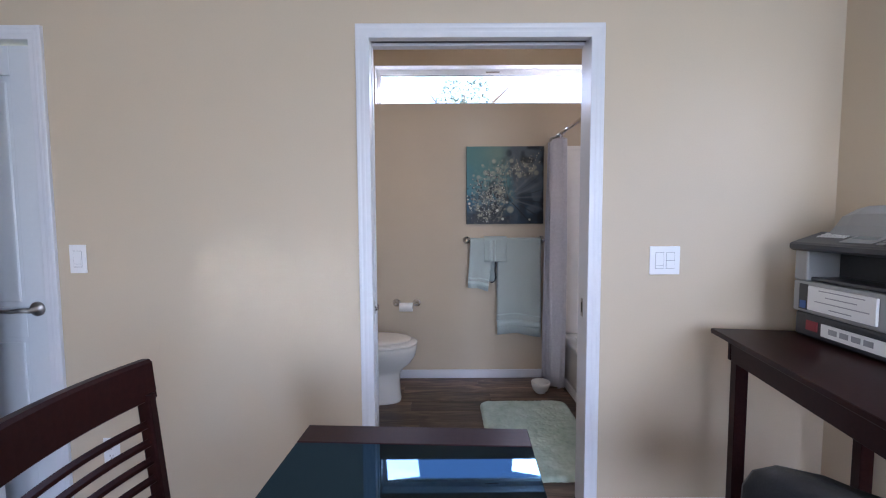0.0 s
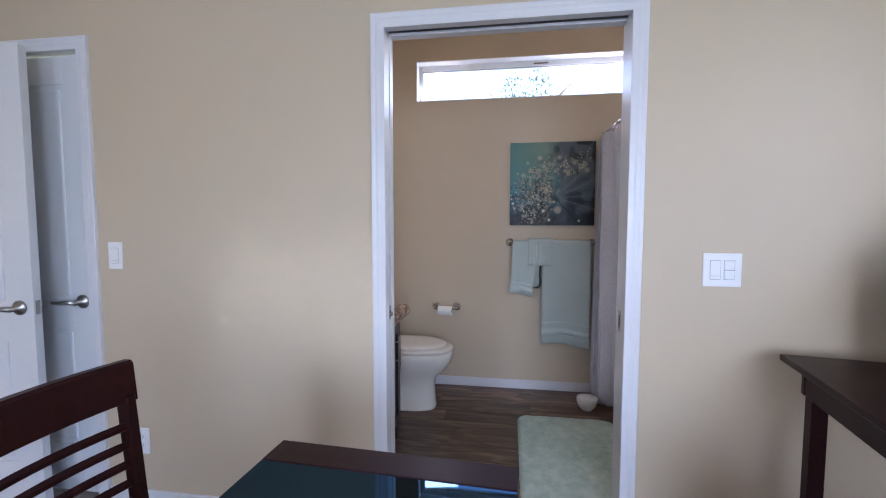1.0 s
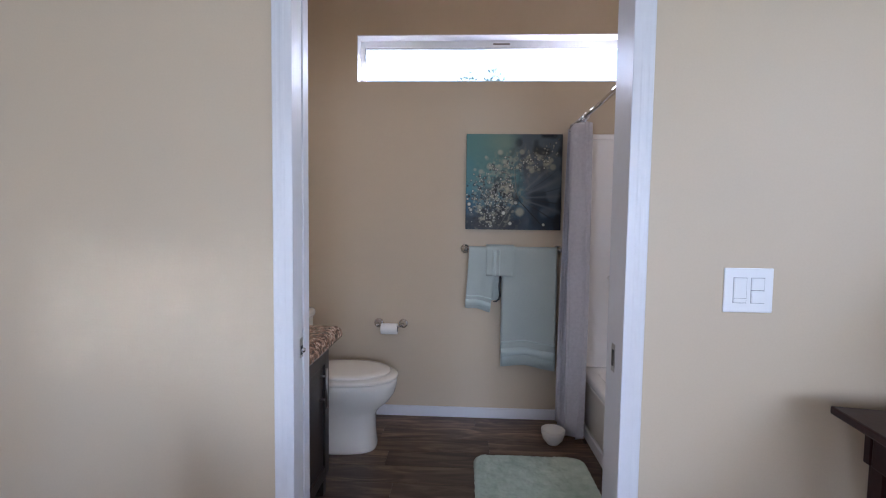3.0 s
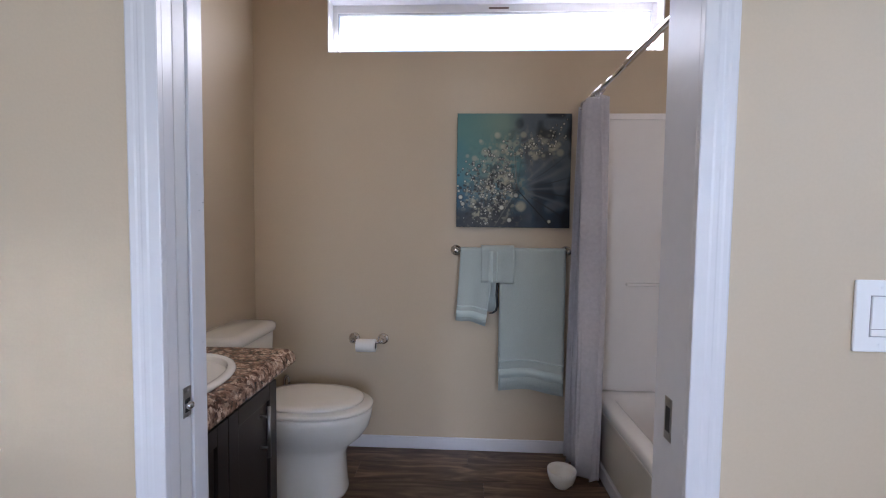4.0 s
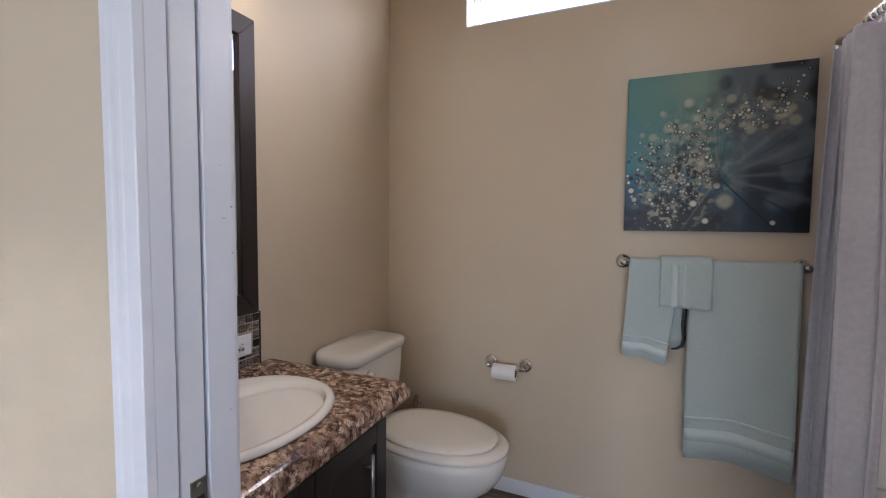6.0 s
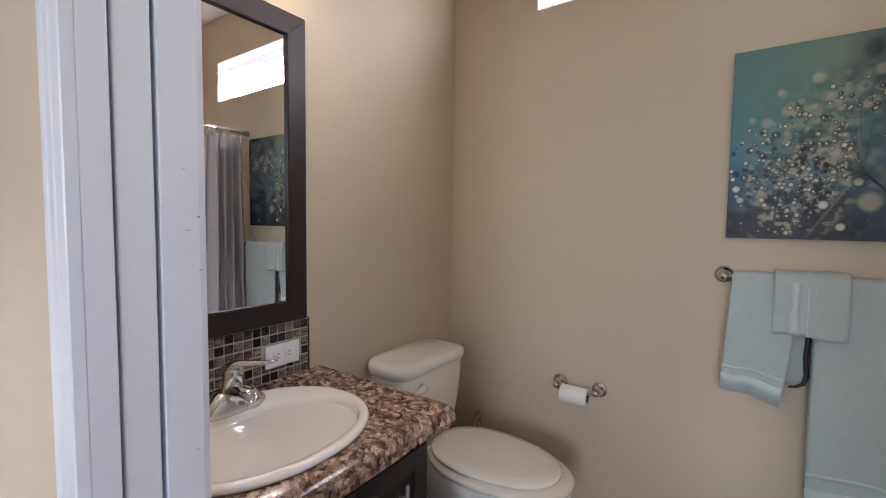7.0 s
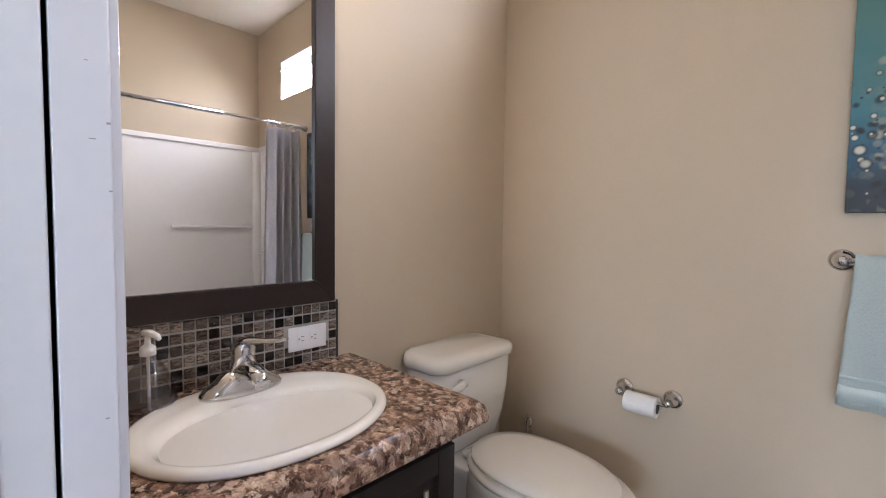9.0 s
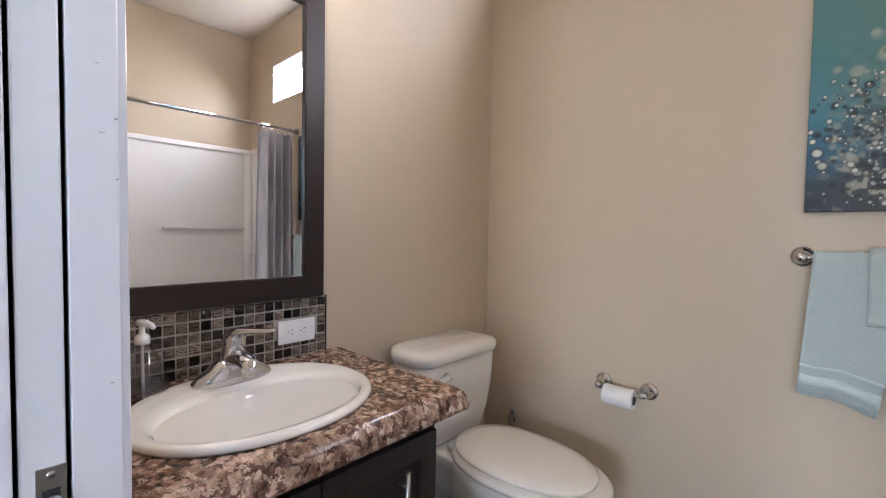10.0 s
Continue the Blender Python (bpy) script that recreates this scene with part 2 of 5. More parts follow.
def black_glass():
    """Painted-back glass: near black below, a weak mirror tinted for the sky's blue reflection on top."""
    m = bpy.data.materials.new("black glass with sky-blue gloss")
    m.use_nodes = True
    n, l = m.node_tree.nodes, m.node_tree.links
    n.remove(n["Principled BSDF"])
    df = n.new("ShaderNodeBsdfDiffuse")
    df.inputs["Color"].default_value = (0.004, 0.004, 0.005, 1)
    gl = n.new("ShaderNodeBsdfGlossy")
    # the reflected sky's blue is put into the gloss colour
    gl.inputs["Color"].default_value = (0.030, 0.058, 0.088, 1)
    gl.inputs["Roughness"].default_value = 0.02
    add = n.new("ShaderNodeAddShader")
    l.new(df.outputs[0], add.inputs[0])
    l.new(gl.outputs[0], add.inputs[1])
    l.new(add.outputs[0], n["Material Output"].inputs["Surface"])
    return m


BLACKGLASS = black_glass()
PLANK, GRANITE, MOSAIC, PRINT = wood_floor(), granite(), mosaic(), canvas_print()
PANE = glass("window glass")
CLEAR = glass("clear bottle plastic", (0.78, 0.77, 0.79), 0.12, 0.12)
MIRROR = mat("mirror silver", (0.90, 0.91, 0.91), 0.0, 1.0)


# ---- building helpers ----
def mesh_of(name, bm, material, smooth=False):
    me = bpy.data.meshes.new(name)
    bmesh.ops.recalc_face_normals(bm, faces=bm.faces)
    for f in bm.faces:
        f.smooth = smooth
    bm.to_mesh(me)
    bm.free()
    me.materials.append(material)
    return me


def part(name, bm, material, parent=None, label="", smooth=False):
    ob = new(name, mesh_of(name, bm, material, smooth))
    if parent is not None:
        ob.parent = parent
    if label:
        ob["label"] = label
    return ob


def thing(name, label, category, group="", at=(0, 0, 0), turn=0.0):
    ob = new(name)
    ob.empty_display_size = 0.1
    ob.matrix_world = pose(*at, 0, 0, turn)
    return tagged(ob, label, category, group)


def structure(name, bm, material, label, category, smooth=False):
    return tagged(part(name, bm, material, smooth=smooth), label, category, kind="structure")


def box(bm, lo, hi, bevel=0.0, segments=2):
    made = bmesh.ops.create_cube(bm, size=1)["verts"]
    c = [(a + b) / 2 for a, b in zip(lo, hi)]
    s = [abs(b - a) for a, b in zip(lo, hi)]
    for v in made:
        v.co = Vector([c[i] + v.co[i] * s[i] for i in range(3)])
    if bevel:
        edges = list({e for v in made for e in v.link_edges})
        bmesh.ops.bevel(bm, geom=edges, offset=bevel, segments=segments, affect="EDGES", profile=0.5)
    return bm


def boxes(*spans, bevel=0.0, segments=2):
    bm = bmesh.new()
    for lo, hi in spans:
        box(bm, lo, hi, bevel, segments)
    return bm


def rings(loops, closed=True, caps=True, bm=None):
    """Skin between loops of equally many points."""
    bm = bm or bmesh.new()
    rows = [[bm.verts.new(p) for p in loop] for loop in loops]
    n = len(rows[0])
    for a, b in zip(rows, rows[1:]):
        for i in range(n if closed else n - 1):
            j = (i + 1) % n
            bm.faces.new((a[i], a[j], b[j], b[i]))
    if caps and closed:
        bm.faces.new(rows[0][::-1])
        bm.faces.new(rows[-1])
    return bm


def lathe(profile, centre, axis="z", n=28, bm=None):
    """profile: (radius, distance along the axis)."""
    loops = []
    for r, h in profile:
        ring = []
        for i in range(n):
            a = 2 * math.pi * i / n
            u, v = r * math.cos(a), r * math.sin(a)
            p = {"z": (u, v, h), "y": (u, h, v), "x": (h, u, v)}[axis]
            ring.append(Vector(p) + Vector(centre))
        loops.append(ring)
    return rings(loops, bm=bm)


def tube(path, radius, n=12, bm=None):
    path = [Vector(p) for p in path]
    radii = radius if isinstance(radius, (list, tuple)) else [radius] * len(path)
    loops, side = [], None
    for i, p in enumerate(path):
        d = (path[min(i + 1, len(path) - 1)] - path[max(i - 1, 0)]).normalized()
        if side is None:
            side = d.orthogonal().normalized()
        side = (side - d * side.dot(d)).normalized()
        up = d.cross(side)
        loops.append([p + radii[i] * (side * math.cos(2 * math.pi * k / n) + up * math.sin(2 * math.pi * k / n)) for k in range(n)])
    return rings(loops, bm=bm)


def oval(cx, cy, rx, ry, z, power=2.0, n=40, egg=0.0):
    """A rounded outline in a level plane; egg draws the +x end out."""
    out = []
    for i in range(n):
        a = 2 * math.pi * i / n
        c, s = math.cos(a), math.sin(a)
        u = math.copysign(abs(c) ** (2 / power), c)
        v = math.copysign(abs(s) ** (2 / power), s)
        out.append(Vector((cx + rx * u, cy + ry * v * (1 - egg * u), z)))
    return out


def moulding(x0, x1, z1, y, face, profile):
    """A mitred door surround about an opening x0 to x1, up to z1, proud of the wall face y in the direction face."""
    bm = bmesh.new()
    lines = []
    for o, t in profile:
        yy = y + face * t
        lines.append([bm.verts.new(p) for p in ((x0 - o, yy, 0), (x0 - o, yy, z1 + o), (x1 + o, yy, z1 + o), (x1 + o, yy, 0))])
    for a, b in zip(lines, lines[1:]):
        for i in range(3):
            bm.faces.new((a[i], a[i + 1], b[i + 1], b[i]))
    return bm


CASING = [(0.0, 0.0), (0.0, 0.011), (0.002, 0.0122), (0.020, 0.0130), (0.024, 0.0140), (0.031, 0.0142), (0.034, 0.0137), (0.039, 0.0139), (0.043, 0.0149), (0.052, 0.0152), (0.055, 0.0138), (0.055, 0.0)]


def rrect(x0, x1, y0, y1, r, z, k=6):
    out = []
    for cx, cy, a0 in ((x1 - r, y1 - r, 0), (x0 + r, y1 - r, 90), (x0 + r, y0 + r, 180), (x1 - r, y0 + r, 270)):
        for i in range(k + 1):
            a = radians(a0 + 90 * i / k)
            out.append(Vector((cx + r * math.cos(a), cy + r * math.sin(a), z)))
    return out


# ---- the shell ----
XL, XR, YB, CEIL_Z = -2.75, 1.50, -3.70, 2.84          # study: left, right, back, ceiling
BL, BR, BY0, BY = -1.104, 1.55, 0.114, 1.635            # bathroom: left, right, door side, window side
O0, O1, OZ = -0.4565, 0.4540, 2.040                    # pocket door opening
D0, D1 = -2.602, -1.842                                # closed door opening
W0, W1, WZ0, WZ1 = -0.685, 1.124, 2.210, 2.510         # bathroom window opening

structure("wall_partition", boxes(
    ((XL - 0.12, 0, 0), (D0 - 0.02, BY0, CEIL_Z)), ((D0 - 0.02, 0, OZ + 0.02), (D1 + 0.02, BY0, CEIL_Z)),
    ((D1 + 0.02, 0, 0), (-1.30, BY0, CEIL_Z)), ((-1.30, 0, OZ + 0.02), (O1 + 0.018, BY0, CEIL_Z)),
    ((-1.30, 0, 0), (O0 - 0.018, 0.022, OZ + 0.02)), ((-1.30, 0.076, 0), (O0 - 0.018, BY0, OZ + 0.02)),
    ((O1 + 0.018, 0, 0), (BR + 0.12, BY0, CEIL_Z))), PAINT, "tan painted partition wall with a pocket door opening", "wall")
structure("wall_bath_window", boxes(
    ((BL - 0.12, BY, 0), (W0, BY + 0.15, CEIL_Z)), ((W1, BY, 0), (BR + 0.12, BY + 0.15, CEIL_Z)),
    ((W0, BY, 0), (W1, BY + 0.15, WZ0)), ((W0, BY, WZ1), (W1, BY + 0.15, CEIL_Z))), PAINT, "tan painted bathroom wall under a high window", "wall")
structure("wall_bath_vanity", boxes(((BL - 0.12, BY0, 0), (BL, BY, CEIL_Z))), PAINT, "tan painted wall behind the vanity and toilet", "wall")
structure("wall_bath_tub", boxes(((BR, BY0, 0), (BR + 0.12, BY, CEIL_Z))), PAINT, "tan painted wall above the tub surround", "wall")
structure("wall_study_left", boxes(((XL - 0.12, YB, 0), (XL, -0.88, CEIL_Z)), ((XL - 0.12, -0.10, 0), (XL, 0, CEIL_Z)), ((XL - 0.12, -0.88, OZ), (XL, -0.10, CEIL_Z)),
                                   ((XL - 0.35, -1.0, 0), (XL - 0.25, 0, CEIL_Z))), PAINT, "tan painted study wall with a doorway", "wall")
structure("wall_study_right", boxes(
    ((XR, YB, 0), (XR + 0.12, -1.38, CEIL_Z)), ((XR, -0.58, 0), (XR + 0.12, 0, CEIL_Z)),
    ((XR, -1.38, 0), (XR + 0.12, -0.58, 1.45)), ((XR, -1.38, 2.19), (XR + 0.12, -0.58, CEIL_Z))), PAINT, "tan painted study wall with a window", "wall")
# the small low opening is added, unseen, to shape the bright wall patch
structure("wall_study_back", boxes(
    ((XL - 0.12, YB - 0.12, 0), (-1.75, YB, CEIL_Z)), ((-1.20, YB - 0.12, 0), (-0.875, YB, CEIL_Z)), ((-1.75, YB - 0.12, 0), (-1.20, YB, 1.05)), ((-1.75, YB - 0.12, 2.15), (-1.20, YB, CEIL_Z)), ((-0.342, YB - 0.12, 0), (0.05, YB, CEIL_Z)), ((-0.875, YB - 0.12, 0), (-0.342, YB, 0.953)), ((-0.875, YB - 0.12, 1.25), (-0.342, YB, CEIL_Z)), ((1.44, YB - 0.12, 0), (XR + 0.12, YB, CEIL_Z)),
    ((0.05, YB - 0.12, 0), (1.44, YB, 0.70)), ((0.05, YB - 0.12, 2.1), (1.44, YB, CEIL_Z))), PAINT, "tan painted study wall with a window", "wall")
structure("ceiling_study", boxes(((XL - 0.4, YB - 0.12, CEIL_Z), (BR + 0.12, 0.057, CEIL_Z + 0.12))), CEIL, "pale painted ceiling", "ceiling")
structure("ceiling_bath", boxes(((XL - 0.4, 0.057, CEIL_Z), (BR + 0.12, BY + 0.15, CEIL_Z + 0.12))), CEIL, "pale painted bathroom ceiling", "ceiling")
floor = structure("floor", boxes(((XL - 0.4, YB - 0.12, -0.12), (BR + 0.12, BY + 0.15, -0.005))), SLOT, "brown wood-look vinyl plank floor", "floor")


def base_run(name, spans):
    """Baseboards with a rounded top; spans: (x0, y0, x1, y1) of their footprints."""
    bm = bmesh.new()
    for x0, y0, x1, y1 in spans:
        box(bm, (x0, y0, 0.001), (x1, y1, 0.072), 0.004)
    return structure(name, bm, TRIM, "white painted baseboard", "baseboard")


base_run("baseboard_bath", [(-1.102, BY - 0.012, 0.785, BY - 0.0005), (BL + 0.0005, 0.86, BL + 0.012, BY - 0.013), (O1 + 0.09, BY0 + 0.0005, 0.785, BY0 + 0.012)])
base_run("baseboard_study", [(D1 + 0.062, -0.012, O0 - 0.062, -0.0005), (O1 + 0.062, -0.012, XR - 0.014, -0.0005), (XR - 0.012, YB + 0.02, XR - 0.0005, -0.001)])

# ---- pocket doorway ----
doorway = structure("door_trim_pocket", moulding(O0, O1, OZ, 0, -1, CASING), TRIM, "white moulded casing round the pocket doorway", "door trim")
part("casing_inside", moulding(O0 - 0.004, O1 + 0.004, OZ + 0.004, BY0, 1, [(o, t * 0.68) for o, t in CASING]), TRIM, doorway)
for name, lo, hi in (("jamb_strip", (O0 - 0.018, 0.0, 0), (O0, 0.0272, OZ)), ("jamb_strip", (O0 - 0.018, 0.0709, 0), (O0, BY0, OZ)),
                     ("jamb", (O1, 0.0, 0), (O1 + 0.018, BY0, OZ + 0.018)),
                     ("head_strip", (O0 - 0.018, 0.0, OZ), (O1, 0.0272, OZ + 0.018)), ("head_strip", (O0 - 0.018, 0.0709, OZ), (O1, BY0, OZ + 0.018))):
    part(name, boxes((lo, hi), bevel=0.0015), TRIM, doorway)
part("door_track", boxes(((O0, 0.026, OZ + 0.010), (O1, 0.068, OZ + 0.0185))), TRACK, doorway, "dark metal sliding track in the head")
strike = part("strike_plate", boxes(((O1 - 0.0015, 0.044, 0.871), (O1 + 0.001, 0.070, 0.951)), bevel=0.0007), NICKEL, doorway, "dark nickel strike plate")
part("strike_hole", boxes(((O1 - 0.0022, 0.049, 0.888), (O1 - 0.0012, 0.064, 0.934))), SLOT, strike)

for y, z, w, h in ((0.099, 1.288, 0.0026, 0.0005), (0.1115, 1.304, 0.0016, 0.0011), (0.1120, 1.240, 0.0014, 0.0007), (0.096, 1.359, 0.0014, 0.0004), (0.105, 1.02, 0.0016, 0.0006)):
    part("paint_nick", boxes(((O0 - 0.001, y - w, z - h), (O0 + 0.0002, y + w, z + h))), GREYINK, doorway)

pocket = tagged(thing("door_2", "white pocket door slid back into the wall", "pocket door"), kind="structure")
part("leaf", boxes(((-1.27, 0.0312, 0.012), (O0 - 0.003, 0.0668, OZ + 0.005)), bevel=0.002), DOORPAINT, pocket)
latch = part("latch_plate", boxes(((O0 - 0.0040, 0.043, 0.887), (O0 - 0.0015, 0.0662, 0.946)), bevel=0.0009), NICKEL, pocket, "satin nickel latch plate")
part("latch_pull", lathe([(0.0085, 0), (0.0085, 0.006), (0.006, 0.011), (0.001, 0.0125)], (O0 - 0.002, 0.0545, 0.910), "x", 16), CHROME, latch, smooth=True)
part("latch_hole", boxes(((O0 - 0.0022, 0.0475, 0.897), (O0 - 0.0008, 0.0615, 0.923))), SLOT, latch)
for z in (0.8915, 0.938):
    part("screw", lathe([(0.0038, 0), (0.0034, 0.0018), (0.001, 0.0022)], (O0 - 0.0016, 0.0545, z), "x", 12), NICKEL, latch, smooth=True)


# ---- panelled doors ----
def panel_door(name, label, w, h, m, lever_end):
    """A two-panel leaf from its hinge edge along +x, thickness towards +y, lever near x = lever_end."""
    d = tagged(thing(name, label, "door"), kind="structure")
    d.matrix_world = m
    part("leaf_core", boxes(((0.002, 0.008, 0.01), (w - 0.002, 0.027, h))), DOORPAINT, d)
    s = 0.115
    for n, lo, hi in (("stile", (0, 0, 0.01), (s, 0.035, h)), ("stile", (w - s, 0, 0.01), (w, 0.035, h)), ("rail", (s, 0, 0.01), (w - s, 0.035, 0.24)),
                      ("rail", (s, 0, 0.80), (w - s, 0.035, 0.93)), ("rail", (s, 0, h - 0.12), (w - s, 0.035, h))):
        part(n, boxes((lo, hi), bevel=0.002), DOORPAINT, d)
    for z0, z1 in ((0.24, 0.80), (0.93, h - 0.12)):
        part("panel", boxes(((s + 0.022, 0.003, z0 + 0.022), (w - s - 0.022, 0.032, z1 - 0.022)), bevel=0.006), DOORPAINT, d)
    way = -1 if lever_end > w / 2 else 1
    for f in (-1, 1):
        y = 0.0 if f < 0 else 0.035
        h1 = part("door_handle", lathe([(0.032, 0), (0.032, f * 0.006), (0.027, f * 0.010), (0.012, f * 0.012), (0.011, f * 0.045), (0.001, f * 0.048)], (lever_end, y, 0.925), "y", 24), NICKEL, d, "satin nickel lever handle", True)
        pts = [(lever_end - way * 0.008, y + f * 0.045, 0.925), (lever_end + way * 0.03, y + f * 0.050, 0.927), (lever_end + way * 0.075, y + f * 0.050, 0.922), (lever_end + way * 0.115, y + f * 0.046, 0.923)]
        part("lever", tube(pts, [0.011, 0.0105, 0.009, 0.007]), NICKEL, h1, smooth=True)
    edge = w + 0.0008 if way < 0 else -0.0008
    part("latch_bolt", boxes(((edge - 0.002, 0.008, 0.895), (edge, 0.027, 0.955))), NICKEL, d)
    return d


closed_trim = structure("door_trim_closet", moulding(D0, D1, OZ, 0, -1, CASING), TRIM, "white moulded casing round the closed door", "door trim")
for lo, hi in (((D0 - 0.018, 0, 0), (D0, BY0, OZ)), ((D1, 0, 0), (D1 + 0.018, BY0, OZ)), ((D0 - 0.018, 0, OZ), (D1 + 0.018, BY0, OZ + 0.018))):
    part("jamb", boxes((lo, hi)), TRIM, closed_trim)
panel_door("door_1", "closed white two-panel door with a satin nickel lever", 0.756, 2.028, pose(D0 + 0.003, 0.022, 0), 0.692)
panel_door("door_3", "white two-panel door standing open against the closed door", 0.745, 2.025, pose(XL + 0.035, -0.19, 0, 0, 0, 4.0), 0.682)

# ---- windows ----
win = structure("window_1", boxes(((W0, BY + 0.0, WZ0), (W0 + 0.006, BY + 0.15, WZ1)), ((W1 - 0.006, BY, WZ0), (W1, BY + 0.15, WZ1)),
                                  ((W0 + 0.006, BY, WZ0), (W1 - 0.006, BY + 0.15, WZ0 + 0.006)), ((W0 + 0.006, BY, WZ1 - 0.006), (W1 - 0.006, BY + 0.15, WZ1))), TRIM, "long high white vinyl bathroom window in a white reveal", "window")
FY = BY + 0.085
for lo, hi in (((W0 + 0.006, FY, WZ0 + 0.006), (W0 + 0.034, FY + 0.05, WZ1 - 0.006)), ((W1 - 0.034, FY, WZ0 + 0.006), (W1 - 0.006, FY + 0.05, WZ1 - 0.006)),
               ((W0 + 0.034, FY, WZ0 + 0.006), (W1 - 0.034, FY + 0.05, WZ0 + 0.022)), ((W0 + 0.034, FY, WZ1 - 0.048), (W1 - 0.034, FY + 0.05, WZ1 - 0.006))):
    part("window_frame", boxes((lo, hi), bevel=0.003), VINYL, win)
pane = part("pane", boxes(((W0 + 0.034, FY + 0.022, WZ0 + 0.022), (W1 - 0.034, FY + 0.026, WZ1 - 0.048))), PANE, win)
for lo, hi in (((W0 + 0.0345, FY + 0.004, WZ1 - 0.052), (W1 - 0.0345, FY + 0.02, WZ1 - 0.0485)), ((W0 + 0.0345, FY + 0.004, WZ0 + 0.0225), (W1 - 0.0345, FY + 0.02, WZ0 + 0.026)),
               ((W0 + 0.0345, FY + 0.004, WZ0 + 0.0265), (W0 + 0.038, FY + 0.02, WZ1 - 0.0525)), ((W1 - 0.038, FY + 0.004, WZ0 + 0.0265), (W1 - 0.0345, FY + 0.02, WZ1 - 0.0525))):
    part("gasket", boxes((lo, hi)), GREYINK, win, "grey glazing gasket")
pane.visible_shadow = False
part("window_tag", boxes(((0.20, FY - 0.003, WZ1 - 0.033), (0.31, FY + 0.001, WZ1 - 0.024))), BROWNTAG, win, "small brown tag on the frame")
for nm, spans in (("window_2", (((0.05, YB - 0.08, 0.70), (0.09, YB - 0.03, 2.1)), ((1.40, YB - 0.08, 0.70), (1.44, YB - 0.03, 2.1)), ((0.09, YB - 0.08, 0.70), (1.40, YB - 0.03, 0.74)), ((0.09, YB - 0.08, 2.06), (1.40, YB - 0.03, 2.1)))),
                  ("window_4", (((-1.75, YB - 0.08, 1.05), (-1.71, YB - 0.04, 2.15)), ((-1.24, YB - 0.08, 1.05), (-1.20, YB - 0.04, 2.15)), ((-1.71, YB - 0.08, 1.05), (-1.24, YB - 0.04, 1.09)), ((-1.71, YB - 0.08, 2.11), (-1.24, YB - 0.04, 2.15)))),
                  ("window_3", (((XR + 0.07, -1.38, 1.45), (XR + 0.11, -1.34, 2.19)), ((XR + 0.07, -0.62, 1.45), (XR + 0.11, -0.58, 2.19)), ((XR + 0.07, -1.34, 1.45), (XR + 0.11, -0.62, 1.49)), ((XR + 0.07, -1.34, 2.15), (XR + 0.11, -0.62, 2.19))))):
    structure(nm, boxes(*spans, bevel=0.003), VINYL, "white vinyl window frame in the study", "window")


# ---- wall plates ----
def plate(name, label, category, m, gangs):
    """A wall plate facing -y, about its own centre; gangs: centres and kinds of its switches."""
    p = thing(name, label, category)
    p.matrix_world = m
    w = 0.070 if len(gangs) == 1 else 0.128
    part("cover", boxes(((-w / 2, -0.006, -0.060), (w / 2, 0.0, 0.060)), bevel=0.0025), PLASTIC, p)
    for gx, kind in gangs:
        if kind != "outlet":
            part("rocker_gap", boxes(((gx - 0.0178, -0.0064, -0.0345), (gx + 0.0178, -0.0055, 0.0345))), GREYINK, p)
        if kind == "rocker":
            r = part("rocker", boxes(((gx - 0.0165, -0.0085, -0.033), (gx + 0.0165, -0.005, 0.033)), bevel=0.0015), PLASTIC, p)
            part("rocker_joint", boxes(((gx - 0.0165, -0.0089, -0.0215), (gx + 0.0165, -0.0084, -0.0205))), GREYINK, r)
        elif kind == "double":
            part("rocker", boxes(((gx - 0.0165, -0.0085, 0.001), (gx + 0.0165, -0.005, 0.033)), bevel=0.0015), PLASTIC, p)
            part("rocker", boxes(((gx - 0.0165, -0.0095, -0.033), (gx + 0.0165, -0.005, -0.001)), bevel=0.0015), PLASTIC, p)
        else:
            for z in (-0.020, 0.020):
                o = part("receptacle", boxes(((gx - 0.0165, -0.0075, z - 0.0145), (gx + 0.0165, -0.005, z + 0.0145)), bevel=0.001), PLASTIC, p)
                for sx, hh in ((-0.006, 0.0045), (0.006, 0.0035)):
                    part("slot", boxes(((gx + sx - 0.001, -0.0079, z + 0.002 - hh), (gx + sx + 0.001, -0.0073, z + 0.002 + hh))), SLOT, o)
                part("slot", lathe([(0.0022, 0), (0.0022, -0.0006)], (gx, -0.0074, z - 0.0085), "y", 10), SLOT, o)
        for z in (-0.048, 0.048):
            part("screw", lathe([(0.0028, 0), (0.0026, -0.001)], (gx, -0.0059, z), "y", 10), PLASTIC, p)
    return p


plate("light_switch", "white single rocker light switch on the tan wall", "light switch", pose(-1.699, 0, 1.142), [(0, "rocker")])
plate("light_switch", "white two-gang light switch plate beside the doorway", "light switch", pose(0.7820, 0, 1.122), [(-0.023, "rocker"), (0.023, "double")])
plate("wall_outlet", "white wall outlet low on the tan wall", "outlet", pose(-1.605, 0, 0.300), [(0, "outlet")])
gfci = plate("wall_outlet", "white outlet set sideways in the mosaic splashback", "outlet", pose(BL + 0.0085, 0.660, 0.880) @ pose(0, 0, 0, 0, 90, 90), [(0, "outlet")])

# ---- bathroom: vanity ----
VY0, VY1, VX, CT, CE, CF = BY0 + 0.004, 0.845, -0.558, 0.800, 0.785, -0.640   # CE, CF: the cabinet's end and front
vanity = thing("vanity_cabinet", "espresso brown wooden vanity cabinet under the countertop", "cabinet")
